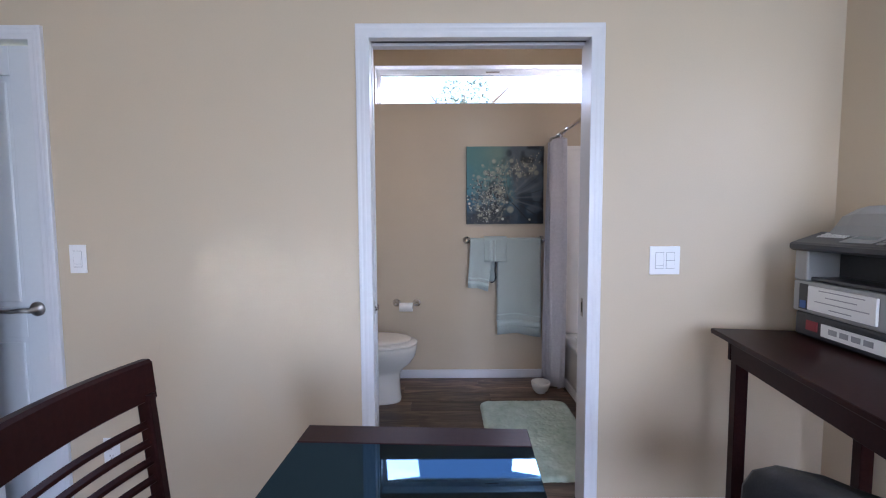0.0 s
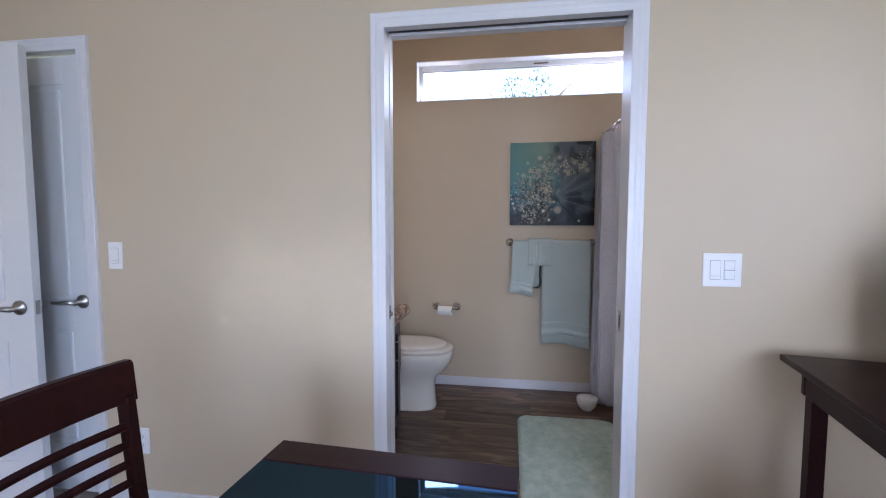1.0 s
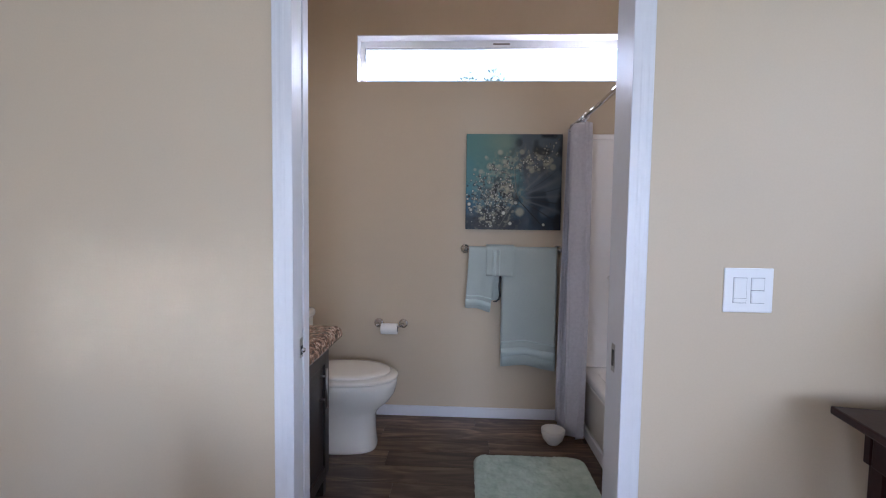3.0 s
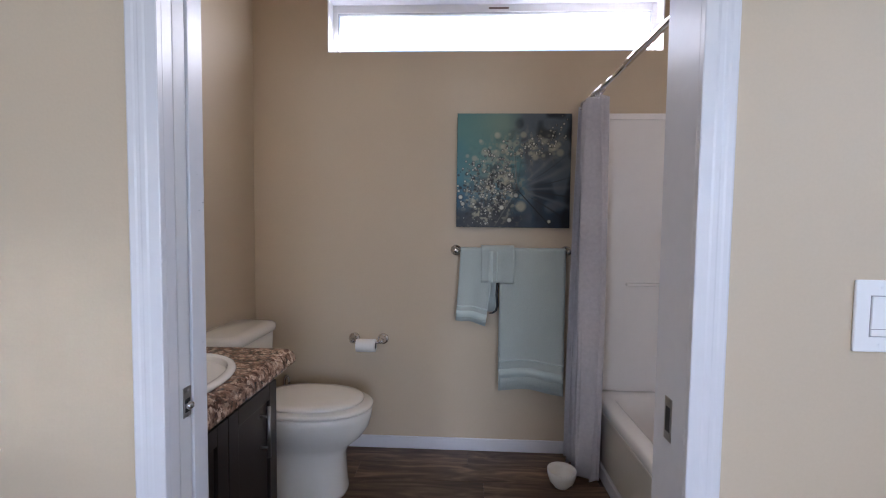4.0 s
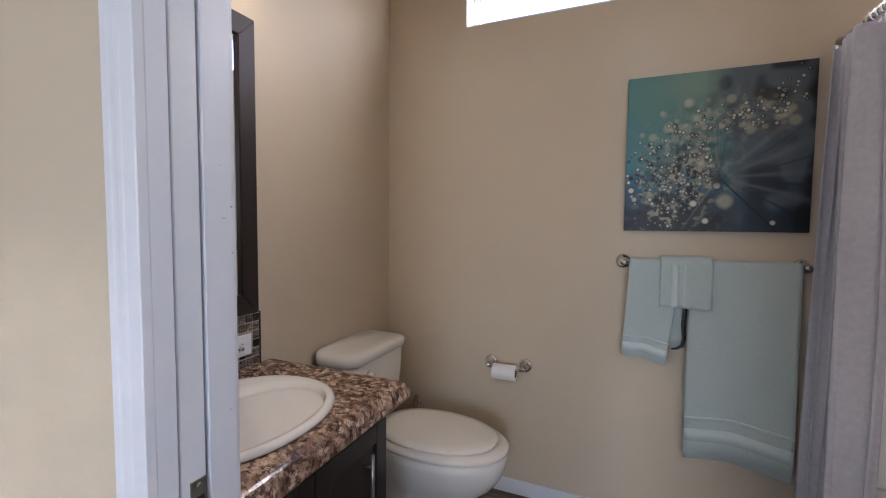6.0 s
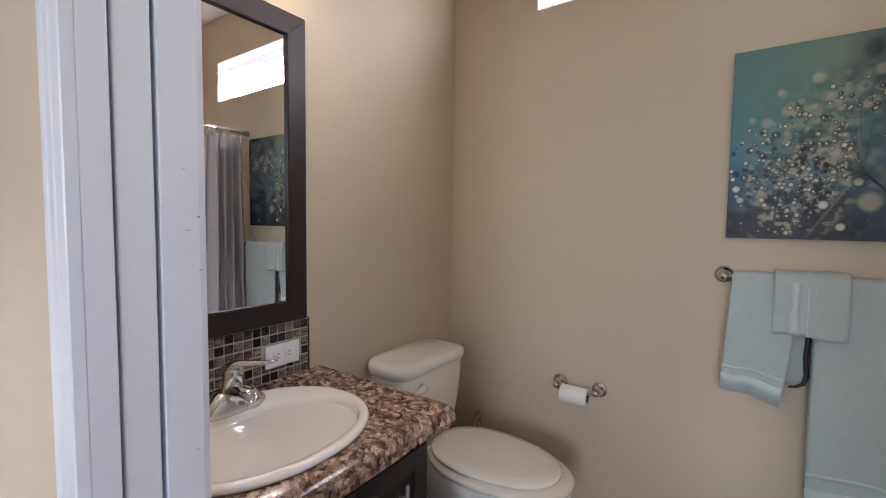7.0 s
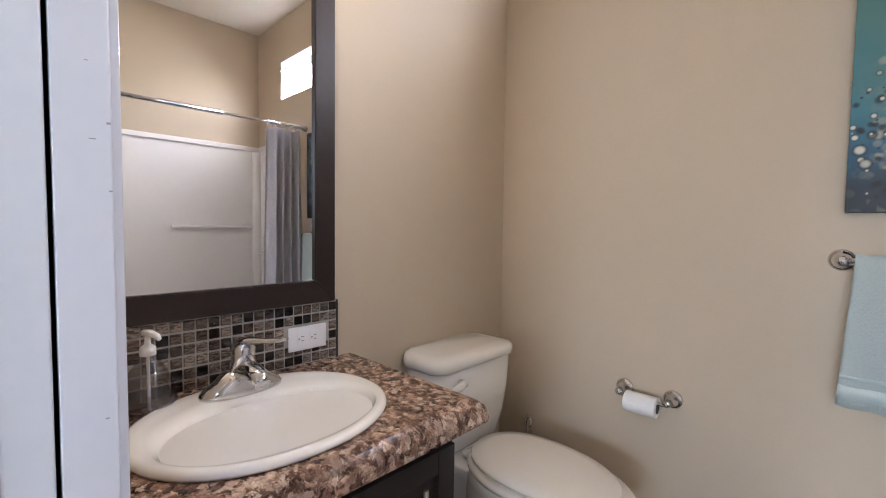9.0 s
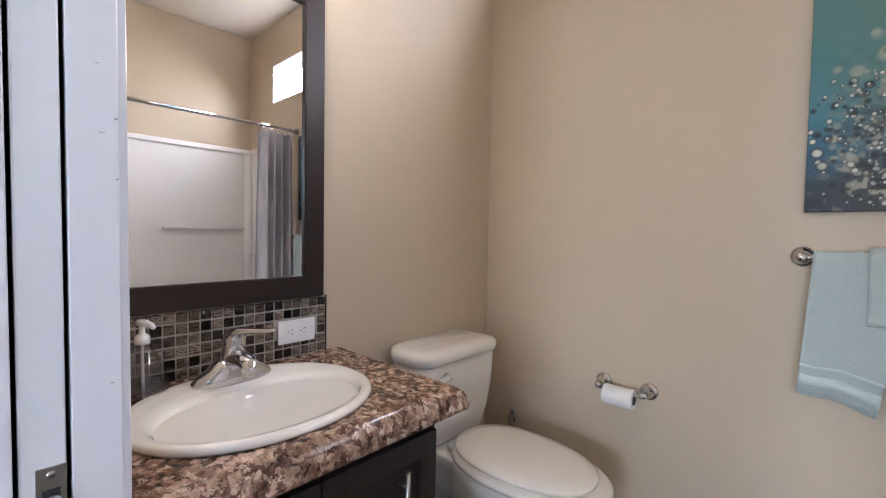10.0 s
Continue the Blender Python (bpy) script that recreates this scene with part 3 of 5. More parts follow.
part("body", boxes(((BL + 0.001, VY0, 0.09), (CF, VY0 + 0.016, 0.735)), ((BL + 0.001, CE - 0.016, 0.0), (CF, CE, 0.735)),
                   ((BL + 0.001, VY0 + 0.016, 0.09), (CF, CE - 0.016, 0.105)), ((BL + 0.001, VY0 + 0.016, 0.105), (BL + 0.01, CE - 0.016, 0.62))), ESPRESSO, vanity)
part("toe_kick", boxes(((CF - 0.075, VY0, 0), (CF - 0.06, CE - 0.017, 0.09))), ESPRESSO, vanity)
part("face_frame", boxes(((CF, VY0, 0.09), (CF + 0.018, VY0 + 0.035, 0.735)), ((CF, CE - 0.035, 0.0), (CF + 0.018, CE, 0.735)),
                         ((CF, VY0 + 0.035, 0.09), (CF + 0.018, CE - 0.035, 0.13)), ((CF, VY0 + 0.035, 0.68), (CF + 0.018, CE - 0.035, 0.735))), ESPRESSO, vanity)
mid = (VY0 + CE) / 2
DX = CF + 0.0185
for y0, y1, hy in ((VY0 + 0.012, mid - 0.002, VY0 + 0.05), (mid + 0.002, CE - 0.012, 0.652)):
    door = part("door", boxes(((DX, y0 + 0.055, 0.165), (DX + 0.008, y1 - 0.055, 0.645))), ESPRESSO, vanity)
    for n, lo, hi in (("stile", (DX, y0, 0.11), (DX + 0.019, y0 + 0.055, 0.70)), ("stile", (DX, y1 - 0.055, 0.11), (DX + 0.019, y1, 0.70)),
                      ("rail", (DX, y0 + 0.055, 0.11), (DX + 0.019, y1 - 0.055, 0.165)), ("rail", (DX, y0 + 0.055, 0.645), (DX + 0.019, y1 - 0.055, 0.70))):
        part(n, boxes((lo, hi), bevel=0.002), ESPRESSO, door)
    bm = tube([(DX + 0.047, hy, 0.472), (DX + 0.047, hy, 0.648)], 0.006)
    for z in (0.507, 0.613):
        tube([(DX + 0.018, hy, z), (DX + 0.047, hy, z)], 0.0045, bm=bm)
    part("handle", bm, NICKEL, door, "satin nickel bar handle", True)

SX, SY = -0.828, 0.428


def about(r0, r1, s0, s1, z):
    """The outline of a level rectangle by the same 56 bearings from the sink's middle."""
    out = []
    for i in range(56):
        a = 2 * math.pi * (i + 0.5) / 56
        c, s = math.cos(a), math.sin(a)
        k = min((r1 - SX) / c if c > 0 else (r0 - SX) / c, (s1 - SY) / s if s > 0 else (s0 - SY) / s)
        out.append(Vector((SX + k * c, SY + k * s, z)))
    for cx, cy in ((r0, s0), (r0, s1), (r1, s0), (r1, s1)):
        j = min(range(56), key=lambda q: (out[q].x - cx) ** 2 + (out[q].y - cy) ** 2)
        out[j] = Vector((cx, cy, z))
    return out


def hole(rx, ry, z):
    return [Vector((SX + rx * math.cos(2 * math.pi * (i + 0.5) / 56), SY + ry * math.sin(2 * math.pi * (i + 0.5) / 56), z)) for i in range(56)]


BK = BL + 0.001
UNDER = 0.738
loops = [hole(0.19, 0.23, UNDER), about(BK, VX - 0.034, VY0, VY1 - 0.026, UNDER)]
loops.append(about(BK, VX - 0.008, VY0, VY1 - 0.008, UNDER))
loops.append(about(BK, VX - 0.002, VY0, VY1 - 0.002, UNDER + 0.004))
for k in range(10):
    a = 0.5 * math.pi * k / 9
    loops.append(about(BK, VX - 0.036 + 0.036 * math.cos(a), VY0, VY1 - 0.034 + 0.034 * math.cos(a), UNDER + 0.012 + (CT - UNDER - 0.012) * math.sin(a)))
loops.append(hole(0.19, 0.23, CT))
loops.append(hole(0.19, 0.23, UNDER))
top = tagged(part("countertop", rings(loops, caps=False), GRANITE), "brown speckled granite-look countertop with a rounded edge", "countertop")

sink = thing("bathroom_sink", "white oval drop-in porcelain sink in the countertop", "sink")
prof = [(0.205, 0.248, CT + 0.0005, 0), (0.215, 0.258, CT + 0.002, 0), (0.218, 0.261, CT + 0.009, 0), (0.214, 0.257, CT + 0.016, 0), (0.205, 0.248, CT + 0.019, 0), (0.193, 0.237, CT + 0.0165, 0.005),
        (0.170, 0.229, CT + 0.0165, 0.022), (0.151, 0.220, CT + 0.0125, 0.040), (0.142, 0.211, CT + 0.003, 0.0445), (0.136, 0.204, CT - 0.016, 0.045), (0.128, 0.194, CT - 0.05, 0.045), (0.112, 0.172, CT - 0.095, 0.043),
        (0.084, 0.134, CT - 0.130, 0.038), (0.050, 0.070, CT - 0.142, 0.03), (0.022, 0.022, CT - 0.146, 0.03)]
part("basin", rings([oval(SX + dx, SY, rx, ry, z, 2.12, 56) for rx, ry, z, dx in prof]), PORCELAIN, sink, smooth=True)
part("drain", lathe([(0.024, 0), (0.024, 0.004), (0.016, 0.005), (0.014, 0.002), (0.002, 0.002)], (SX + 0.03, SY, CT - 0.1465), n=24), CHROME, sink, smooth=True)
bm = bmesh.new()
for k in range(5):
    box(bm, (SX - 0.0945, SY - 0.012 + k * 0.005, CT - 0.014), (SX - 0.0915, SY - 0.009 + k * 0.005, CT - 0.010))
part("maker_mark", bm, GREYINK, sink)

FX, FZ = -0.976, CT + 0.017
faucet = thing("faucet", "chrome single-lever bathroom faucet on the sink deck", "faucet")
part("base", rings([oval(FX, SY, rx, ry, FZ + z, 2.4, 36) for rx, ry, z in ((0.034, 0.092, -0.020), (0.035, 0.094, 0), (0.036, 0.095, 0.006), (0.033, 0.086, 0.017), (0.031, 0.062, 0.032), (0.028, 0.042, 0.052))]), CHROME, faucet, smooth=True)
part("body", rings([oval(FX + dx, SY, rx, ry, FZ + z, 2.2, 28) for rx, ry, z, dx in ((0.027, 0.042, 0.018, 0), (0.026, 0.032, 0.05, 0.004), (0.024, 0.026, 0.08, 0.008), (0.024, 0.025, 0.105, 0.012), (0.017, 0.018, 0.116, 0.014))]), CHROME, faucet, smooth=True)
bm = bmesh.new()
pts = [(FX + 0.01, 0.046, 0.029, 0.026), (FX + 0.04, 0.056, 0.026, 0.023), (FX + 0.075, 0.060, 0.022, 0.019), (FX + 0.100, 0.056, 0.020, 0.016), (FX + 0.118, 0.048, 0.017, 0.012)]
rings([[Vector((x, SY + w * math.cos(a), FZ + z + h * math.sin(a))) for a in [2 * math.pi * i / 20 for i in range(20)]] for x, z, w, h in pts], bm=bm)
part("spout", bm, CHROME, faucet, smooth=True)
part("aerator", lathe([(0.011, 0), (0.011, -0.02), (0.009, -0.021)], (FX + 0.098, SY, FZ + 0.050), n=18), CHROME, faucet, smooth=True)
pts = [(-0.994, 0.424, 0.916, 0.018, 0.012), (-0.968, 0.427, 0.933, 0.024, 0.013), (-0.934, 0.434, 0.943, 0.019, 0.009), (-0.898, 0.454, 0.945, 0.012, 0.006), (-0.868, 0.474, 0.949, 0.011, 0.005), (-0.856, 0.482, 0.953, 0.007, 0.003)]
loops = []
for k, (x, y, z, w, h) in enumerate(pts):
    p, q = pts[max(k - 1, 0)], pts[min(k + 1, len(pts) - 1)]
    along = Vector((q[0] - p[0], q[1] - p[1], 0)).normalized()
    side = Vector((-along.y, along.x, 0))
    loops.append([Vector((x, y, z)) + side * (w * math.cos(a)) + Vector((0, 0, h * math.sin(a))) for a in [2 * math.pi * i / 20 for i in range(20)]])
part("lever", rings(loops), CHROME, faucet, smooth=True)

soap = thing("soap_dispenser", "clear plastic soap bottle with a white pump on the countertop", "soap dispenser", at=(-1.030, 0.252, CT))
part("bottle", lathe([(0.045, 0.001), (0.051, 0.007), (0.052, 0.028), (0.047, 0.058), (0.035, 0.090), (0.022, 0.113), (0.0145, 0.124), (0.0145, 0.132)], (0, 0, 0)), CLEAR, soap, smooth=True)
part("label", lathe([(0.0528, 0.020), (0.0532, 0.028), (0.0524, 0.036)], (0, 0, 0)), CLEAR, soap)
part("tube", tube([(0.004, 0, 0.004), (0, 0, 0.13)], 0.003), PLASTIC, soap)
part("collar", lathe([(0.0155, 0.126), (0.0150, 0.142), (0.011, 0.146), (0.006, 0.150), (0.005, 0.168)], (0, 0, 0)), PLASTIC, soap, smooth=True)
part("pump", tube([(-0.012, -0.004, 0.172), (0.008, 0.004, 0.174), (0.030, 0.012, 0.170), (0.036, 0.014, 0.164)], [0.008, 0.008, 0.006, 0.0045]), PLASTIC, soap, smooth=True)

# ---- bathroom: mirror ----
MY0, MY1, MZ0, MZ1, MF = 0.135, 0.747, 0.981, 1.934, 0.066
mirror = thing("wall_mirror", "rectangular wall mirror in a dark brown wooden frame", "mirror")
mx = [BL + 0.0005, BL + 0.022]
bm_sides = (((MY0, MZ0), (MY1, MZ0), (MY1 - MF, MZ0 + MF), (MY0 + MF, MZ0 + MF)), ((MY1, MZ0), (MY1, MZ1), (MY1 - MF, MZ1 - MF), (MY1 - MF, MZ0 + MF)),
            ((MY1, MZ1), (MY0, MZ1), (MY0 + MF, MZ1 - MF), (MY1 - MF, MZ1 - MF)), ((MY0, MZ1), (MY0, MZ0), (MY0 + MF, MZ0 + MF), (MY0 + MF, MZ1 - MF)))
for quad in bm_sides:
    bm = rings([[Vector((x, y, z)) for y, z in quad] for x in mx])
    bmesh.ops.bevel(bm, geom=list(bm.edges), offset=0.0025, segments=2, affect="EDGES")
    part("frame_rail", bm, FRAMEWOOD, mirror)
part("glass", boxes(((BL + 0.002, MY0 + MF - 0.004, MZ0 + MF - 0.004), (BL + 0.010, MY1 - MF + 0.004, MZ1 - MF + 0.004))), MIRROR, mirror, "silvered mirror glass")

lamp = thing("vanity_light", "two-bulb chrome vanity light above the mirror", "wall lamp")
part("backplate", boxes(((BL + 0.0005, 0.24, 2.14), (BL + 0.022, 0.64, 2.22)), bevel=0.006), CHROME, lamp)
for y in (0.30, 0.58):
    part("arm", tube([(BL + 0.02, y, 2.18), (-0.98, y, 2.215), (-0.915, y, 2.205), (-0.900, y, 2.186)], 0.008), CHROME, lamp, smooth=True)
    part("shade", lathe([(0.022, 2.185), (0.030, 2.180), (0.050, 2.150), (0.062, 2.120), (0.060, 2.120), (0.048, 2.149), (0.028, 2.176), (0.006, 2.178)], (-0.900, y, 0), n=24), PLASTIC, lamp, "white glass shade", True)

# ---- bathroom: toilet ----
TY = 1.230
toilet = thing("toilet", "white two-piece porcelain toilet with its lid closed", "toilet")
part("bowl", rings([oval(cx, TY, rx, ry, z, p, 44, e) for cx, rx, ry, z, p, e in (
    (-0.700, 0.238, 0.120, 0.001, 3.0, 0.04), (-0.700, 0.238, 0.120, 0.012, 3.0, 0.04), (-0.700, 0.232, 0.113, 0.05, 3.0, 0.04), (-0.698, 0.226, 0.106, 0.14, 2.9, 0.05), (-0.694, 0.226, 0.105, 0.200, 2.8, 0.06), (-0.682, 0.238, 0.116, 0.235, 2.6, 0.06),
    (-0.655, 0.262, 0.142, 0.275, 2.4, 0.06), (-0.636, 0.276, 0.164, 0.325, 2.3, 0.06), (-0.628, 0.279, 0.176, 0.370, 2.2, 0.06), (-0.626, 0.278, 0.179, 0.396, 2.2, 0.06), (-0.628, 0.270, 0.173, 0.405, 2.2, 0.06))]), PORCELAIN, toilet, smooth=True)
part("deck", rings([rrect(-1.075, -0.80, TY - w, TY + w, 0.05, z) for w, z in ((0.085, 0.20), (0.10, 0.27), (0.128, 0.365), (0.134, 0.394), (0.128, 0.402))]), PORCELAIN, toilet, smooth=True)
part("seat", rings([oval(cx, TY, rx, ry, z, 2.25, 48, 0.07) for cx, rx, ry, z in ((-0.620, 0.258, 0.168, 0.4085), (-0.618, 0.275, 0.184, 0.4125), (-0.618, 0.275, 0.184, 0.424), (-0.620, 0.267, 0.177, 0.431))]), SEATPLASTIC, toilet, smooth=True)
part("lid", rings([oval(cx, TY, rx, ry, z, 2.25, 48, 0.07) for cx, rx, ry, z in ((-0.637, 0.230, 0.149, 0.4372), (-0.635, 0.248, 0.165, 0.4395), (-0.635, 0.249, 0.166, 0.447), (-0.637, 0.243, 0.161, 0.4525), (-0.643, 0.20, 0.130, 0.457), (-0.648, 0.11, 0.07, 0.459))]), SEATPLASTIC, toilet, smooth=True)
for y in (-0.075, 0.075):
    part("hinge", tube([(-0.880, TY + y - 0.022, 0.424), (-0.880, TY + y + 0.022, 0.424)], 0.013), SEATPLASTIC, toilet, smooth=True)
    part("bolt_cap", lathe([(0.014, 0), (0.014, 0.008), (0.009, 0.016), (0.001, 0.018)], (-0.78, TY + y * 1.35, 0.012), n=16), PORCELAIN, toilet, smooth=True)
tank = part("tank", rings([rrect(-1.090, xf, TY - w, TY + w, r, z, 8) for xf, w, r, z in ((-0.935, 0.160, 0.05, 0.4035), (-0.925, 0.182, 0.055, 0.416), (-0.910, 0.203, 0.06, 0.50), (-0.900, 0.214, 0.06, 0.60), (-0.896, 0.217, 0.06, 0.720))]), PORCELAIN, toilet, smooth=True)
part("tank_lid", rings([rrect(-1.098, xf, TY - w, TY + w, r, z, 8) for xf, w, r, z in ((-0.893, 0.219, 0.062, 0.719), (-0.884, 0.228, 0.07, 0.725), (-0.882, 0.230, 0.07, 0.746), (-0.886, 0.226, 0.068, 0.758), (-0.898, 0.214, 0.06, 0.766), (-0.93, 0.18, 0.05, 0.770))]), PORCELAIN, toilet, smooth=True)
part("flush_lever", tube([(-0.888, TY - 0.115, 0.678), (-0.872, TY - 0.115, 0.680), (-0.866, TY - 0.140, 0.678), (-0.868, TY - 0.165, 0.673), (-0.870, TY - 0.192, 0.664)], [0.014, 0.014, 0.014, 0.012, 0.006]), PORCELAIN, toilet, "white flush lever", True)

brush = thing("toilet_brush", "toilet brush with a looped chrome handle beside the toilet", "toilet brush", at=(-0.888, 1.545, 0))
part("holder", lathe([(0.042, 0.001), (0.045, 0.006), (0.045, 0.10), (0.041, 0.14), (0.030, 0.142)], (0, 0, 0)), PLASTIC, brush, smooth=True)
part("handle", tube([(0, 0, 0.14), (0, 0, 0.31), (0.002, 0, 0.345)], [0.008, 0.007, 0.010]), NICKEL, brush, smooth=True)
loop = [(0.013 * math.cos(a), 0.004 * math.sin(a) + 0.0, 0.388 + 0.042 * math.sin(a)) for a in [2 * math.pi * i / 24 for i in range(25)]]
part("loop", tube(loop, 0.0065, 10), CHROME, brush, "bright chrome hanging loop", True)

# ---- bathroom: window wall fittings ----
paper = thing("toilet_paper_holder", "chrome double-post toilet paper holder on the wall", "paper holder")
for x in (-0.532, -0.368):
    m1 = part("post", lathe([(0.031, 0), (0.031, -0.005), (0.027, -0.009), (0.022, -0.010), (0.020, -0.017), (0.012, -0.022), (0.0085, -0.05), (0.012, -0.058), (0.012, -0.066), (0.006, -0.072), (0.001, -0.073)], (x, BY, 0.628), "y", 24), CHROME, paper, smooth=True)
part("spindle", tube([(-0.530, BY - 0.062, 0.620), (-0.370, BY - 0.062, 0.620)], 0.006), CHROME, paper, smooth=True)
roll = thing("toilet_roll", "small white toilet paper roll on its holder", "toilet paper")
part("tissue", lathe([(0.020, -0.053), (0.034, -0.053), (0.0355, -0.050), (0.0355, 0.050), (0.034, 0.053), (0.020, 0.053)], (-0.452, BY - 0.062, 0.604), "x", 30), TISSUE, roll, smooth=False)
part("core", lathe([(0.0195, -0.0535), (0.0195, 0.0535)], (-0.452, BY - 0.062, 0.604), "x", 20), SLOT, roll)

RY, RZ, RR = BY - 0.066, 1.135, 0.0095
rail = thing("towel_bar", "chrome towel bar with round end posts on the wall", "towel bar")
for x in (0.036, 0.637):
    part("post", lathe([(0.030, 0), (0.030, -0.005), (0.026, -0.009), (0.022, -0.011), (0.019, -0.018), (0.011, -0.023), (0.010, -0.050), (0.015, -0.056), (0.0155, -0.074), (0.010, -0.081), (0.001, -0.083)], (x, BY, RZ), "y", 26), CHROME, rail, smooth=True)
part("bar", tube([(0.036, RY, RZ), (0.637, RY, RZ)], RR), CHROME, rail, smooth=True)


def towel(name, label, x0, x1, z0, back_z, seed, thick, out, lean=0.0, sag=0.012, bands=(), upright=(), hem=None):
    """A towel folded over the bar: a front and a back fall of soft cloth."""
    rnd = random.Random(seed)
    ph = [rnd.uniform(0, 6.28) for _ in range(4)]
    cols = 22

    def fall(u, d):
        ripple = 0.006 * math.sin(5.2 * u + ph[0]) + 0.004 * math.sin(11 * u + ph[1])
        return ripple * d + 0.003 * math.sin(9 * d + ph[2] + 4 * u) * d

    loops = []
    for i in range(cols + 1):
        u = i / cols
        foot = z0 + (hem(u) if hem else sag * math.sin(6.5 * u + ph[3]) - lean * u)
        front, inner = [], []
        for k in range(13):
            d = 1 - k / 12
            z = RZ + (foot - RZ) * d
            x = x0 + (x1 - x0) * u - lean * d * (0.75 + 0.95 * u)
            yo = RY - RR - out - fall(u, d) - 0.006 * d
            front.append(Vector((x, yo, z)))
            inner.append(Vector((x, yo + thick, z)))
        xt = x0 + (x1 - x0) * u
        for k in range(1, 6):
            a = math.pi * k / 6
            front.append(Vector((xt, RY - (RR + out) * math.cos(a), RZ + (RR + out) * math.sin(a))))
            inner.append(Vector((xt, RY - (RR + out - thick) * math.cos(a), RZ + (RR + out - thick) * math.sin(a))))
        for k in range(7):
            d = k / 6
            z = RZ + (back_z - RZ) * d
            x = xt + lean * 0.35 * d
            yo = RY + RR + out + 0.35 * fall(u, d)
            front.append(Vector((x, yo, z)))
            inner.append(Vector((x, yo - thick, z)))
        loops.append(front + inner[::-1])
    t = thing(name, label, "towel", "towels on the bar")
    part("cloth", rings(loops), TOWEL, t, smooth=True)
    for lo, hi in bands:
        rows = []
        for i in range(cols + 1):
            lp = loops[i]
            p, q = lp[0].lerp(lp[12], lo), lp[0].lerp(lp[12], hi)
            j0, j1 = lo * 12, hi * 12
            p = lp[int(j0)].lerp(lp[int(j0) + 1], j0 % 1)
            q = lp[int(j1)].lerp(lp[int(j1) + 1], j1 % 1)
            f = Vector((0, -0.0015, 0))
            rows.append([p + f, q + f, q - f, p - f])
        part("woven_band", rings(rows), TOWELBAND, t, "smoother woven band", True)
    for lo, hi in upright:
        rows = []
        for k in range(13):
            p = loops[round(lo * cols)][k]
            q = loops[round(hi * cols)][k]
            f = Vector((0, -0.0015, 0))
            rows.append([p + f, q + f, q - f, p - f])
        part("woven_band", rings(rows), TOWELBAND, t, "smoother woven band", True)
    return t


towel("bath_towel", "long sage green terry bath towel over the bar", 0.274, 0.619, 0.384, 0.48, 3, 0.009, 0.011, 0.0, 0.012, ((0.09, 0.155), (0.205, 0.22)), hem=lambda u: 0.013 * math.sin(math.pi * min(1.0, u / 0.8)) ** 2 - 0.022 * max(0.0, u - 0.45) / 0.55)
hand = towel("hand_towel", "sage green hand towel hanging askew", 0.062, 0.250, 0.766, 0.805, 8, 0.008, 0.010, 0.030, 0.004, ((0.06, 0.15), (0.20, 0.225)))
# dark strip added in place of the deep shadow at the towel's edge
part("gap_shade", tube([(0.266, 1.578, 1.11), (0.264, 1.577, 0.957), (0.259, 1.577, 0.896), (0.265, 1.577, 0.840), (0.258, 1.577, 0.812), (0.240, 1.577, 0.799), (0.222, 1.577, 0.796)], [0.007, 0.007, 0.006, 0.007, 0.006, 0.005, 0.003]), LEATHER, hand, "dark strip for the shadow beside the hand towel", True)
towel("wash_cloth", "folded sage green washcloth over the towels", 0.171, 0.347, 0.968, 0.99, 5, 0.009, 0.023, 0.0, 0.003, (), ((0.22, 0.36), (0.45, 0.5)))

art = thing("canvas_picture", "square canvas print of dewdrops on a seed head in teal", "picture", at=(0.340, BY, 1.568))
canvas = part("canvas", boxes(((-0.305, -0.0335, -0.305), (0.305, -0.001, 0.305)), bevel=0.002), CANVASEDGE, art)


def smooth_noise(rs, cells, u, v):
    """Soft value noise over the square."""
    g = rs.rand(cells + 2, cells + 2)
    x, y = u * cells, v * cells
    i, j = x.astype(int), y.astype(int)
    fx, fy = x - i, y - j
    fx, fy = fx * fx * (3 - 2 * fx), fy * fy * (3 - 2 * fy)
    return (g[j, i] * (1 - fx) + g[j, i + 1] * fx) * (1 - fy) + (g[j + 1, i] * (1 - fx) + g[j + 1, i + 1] * fx) * fy


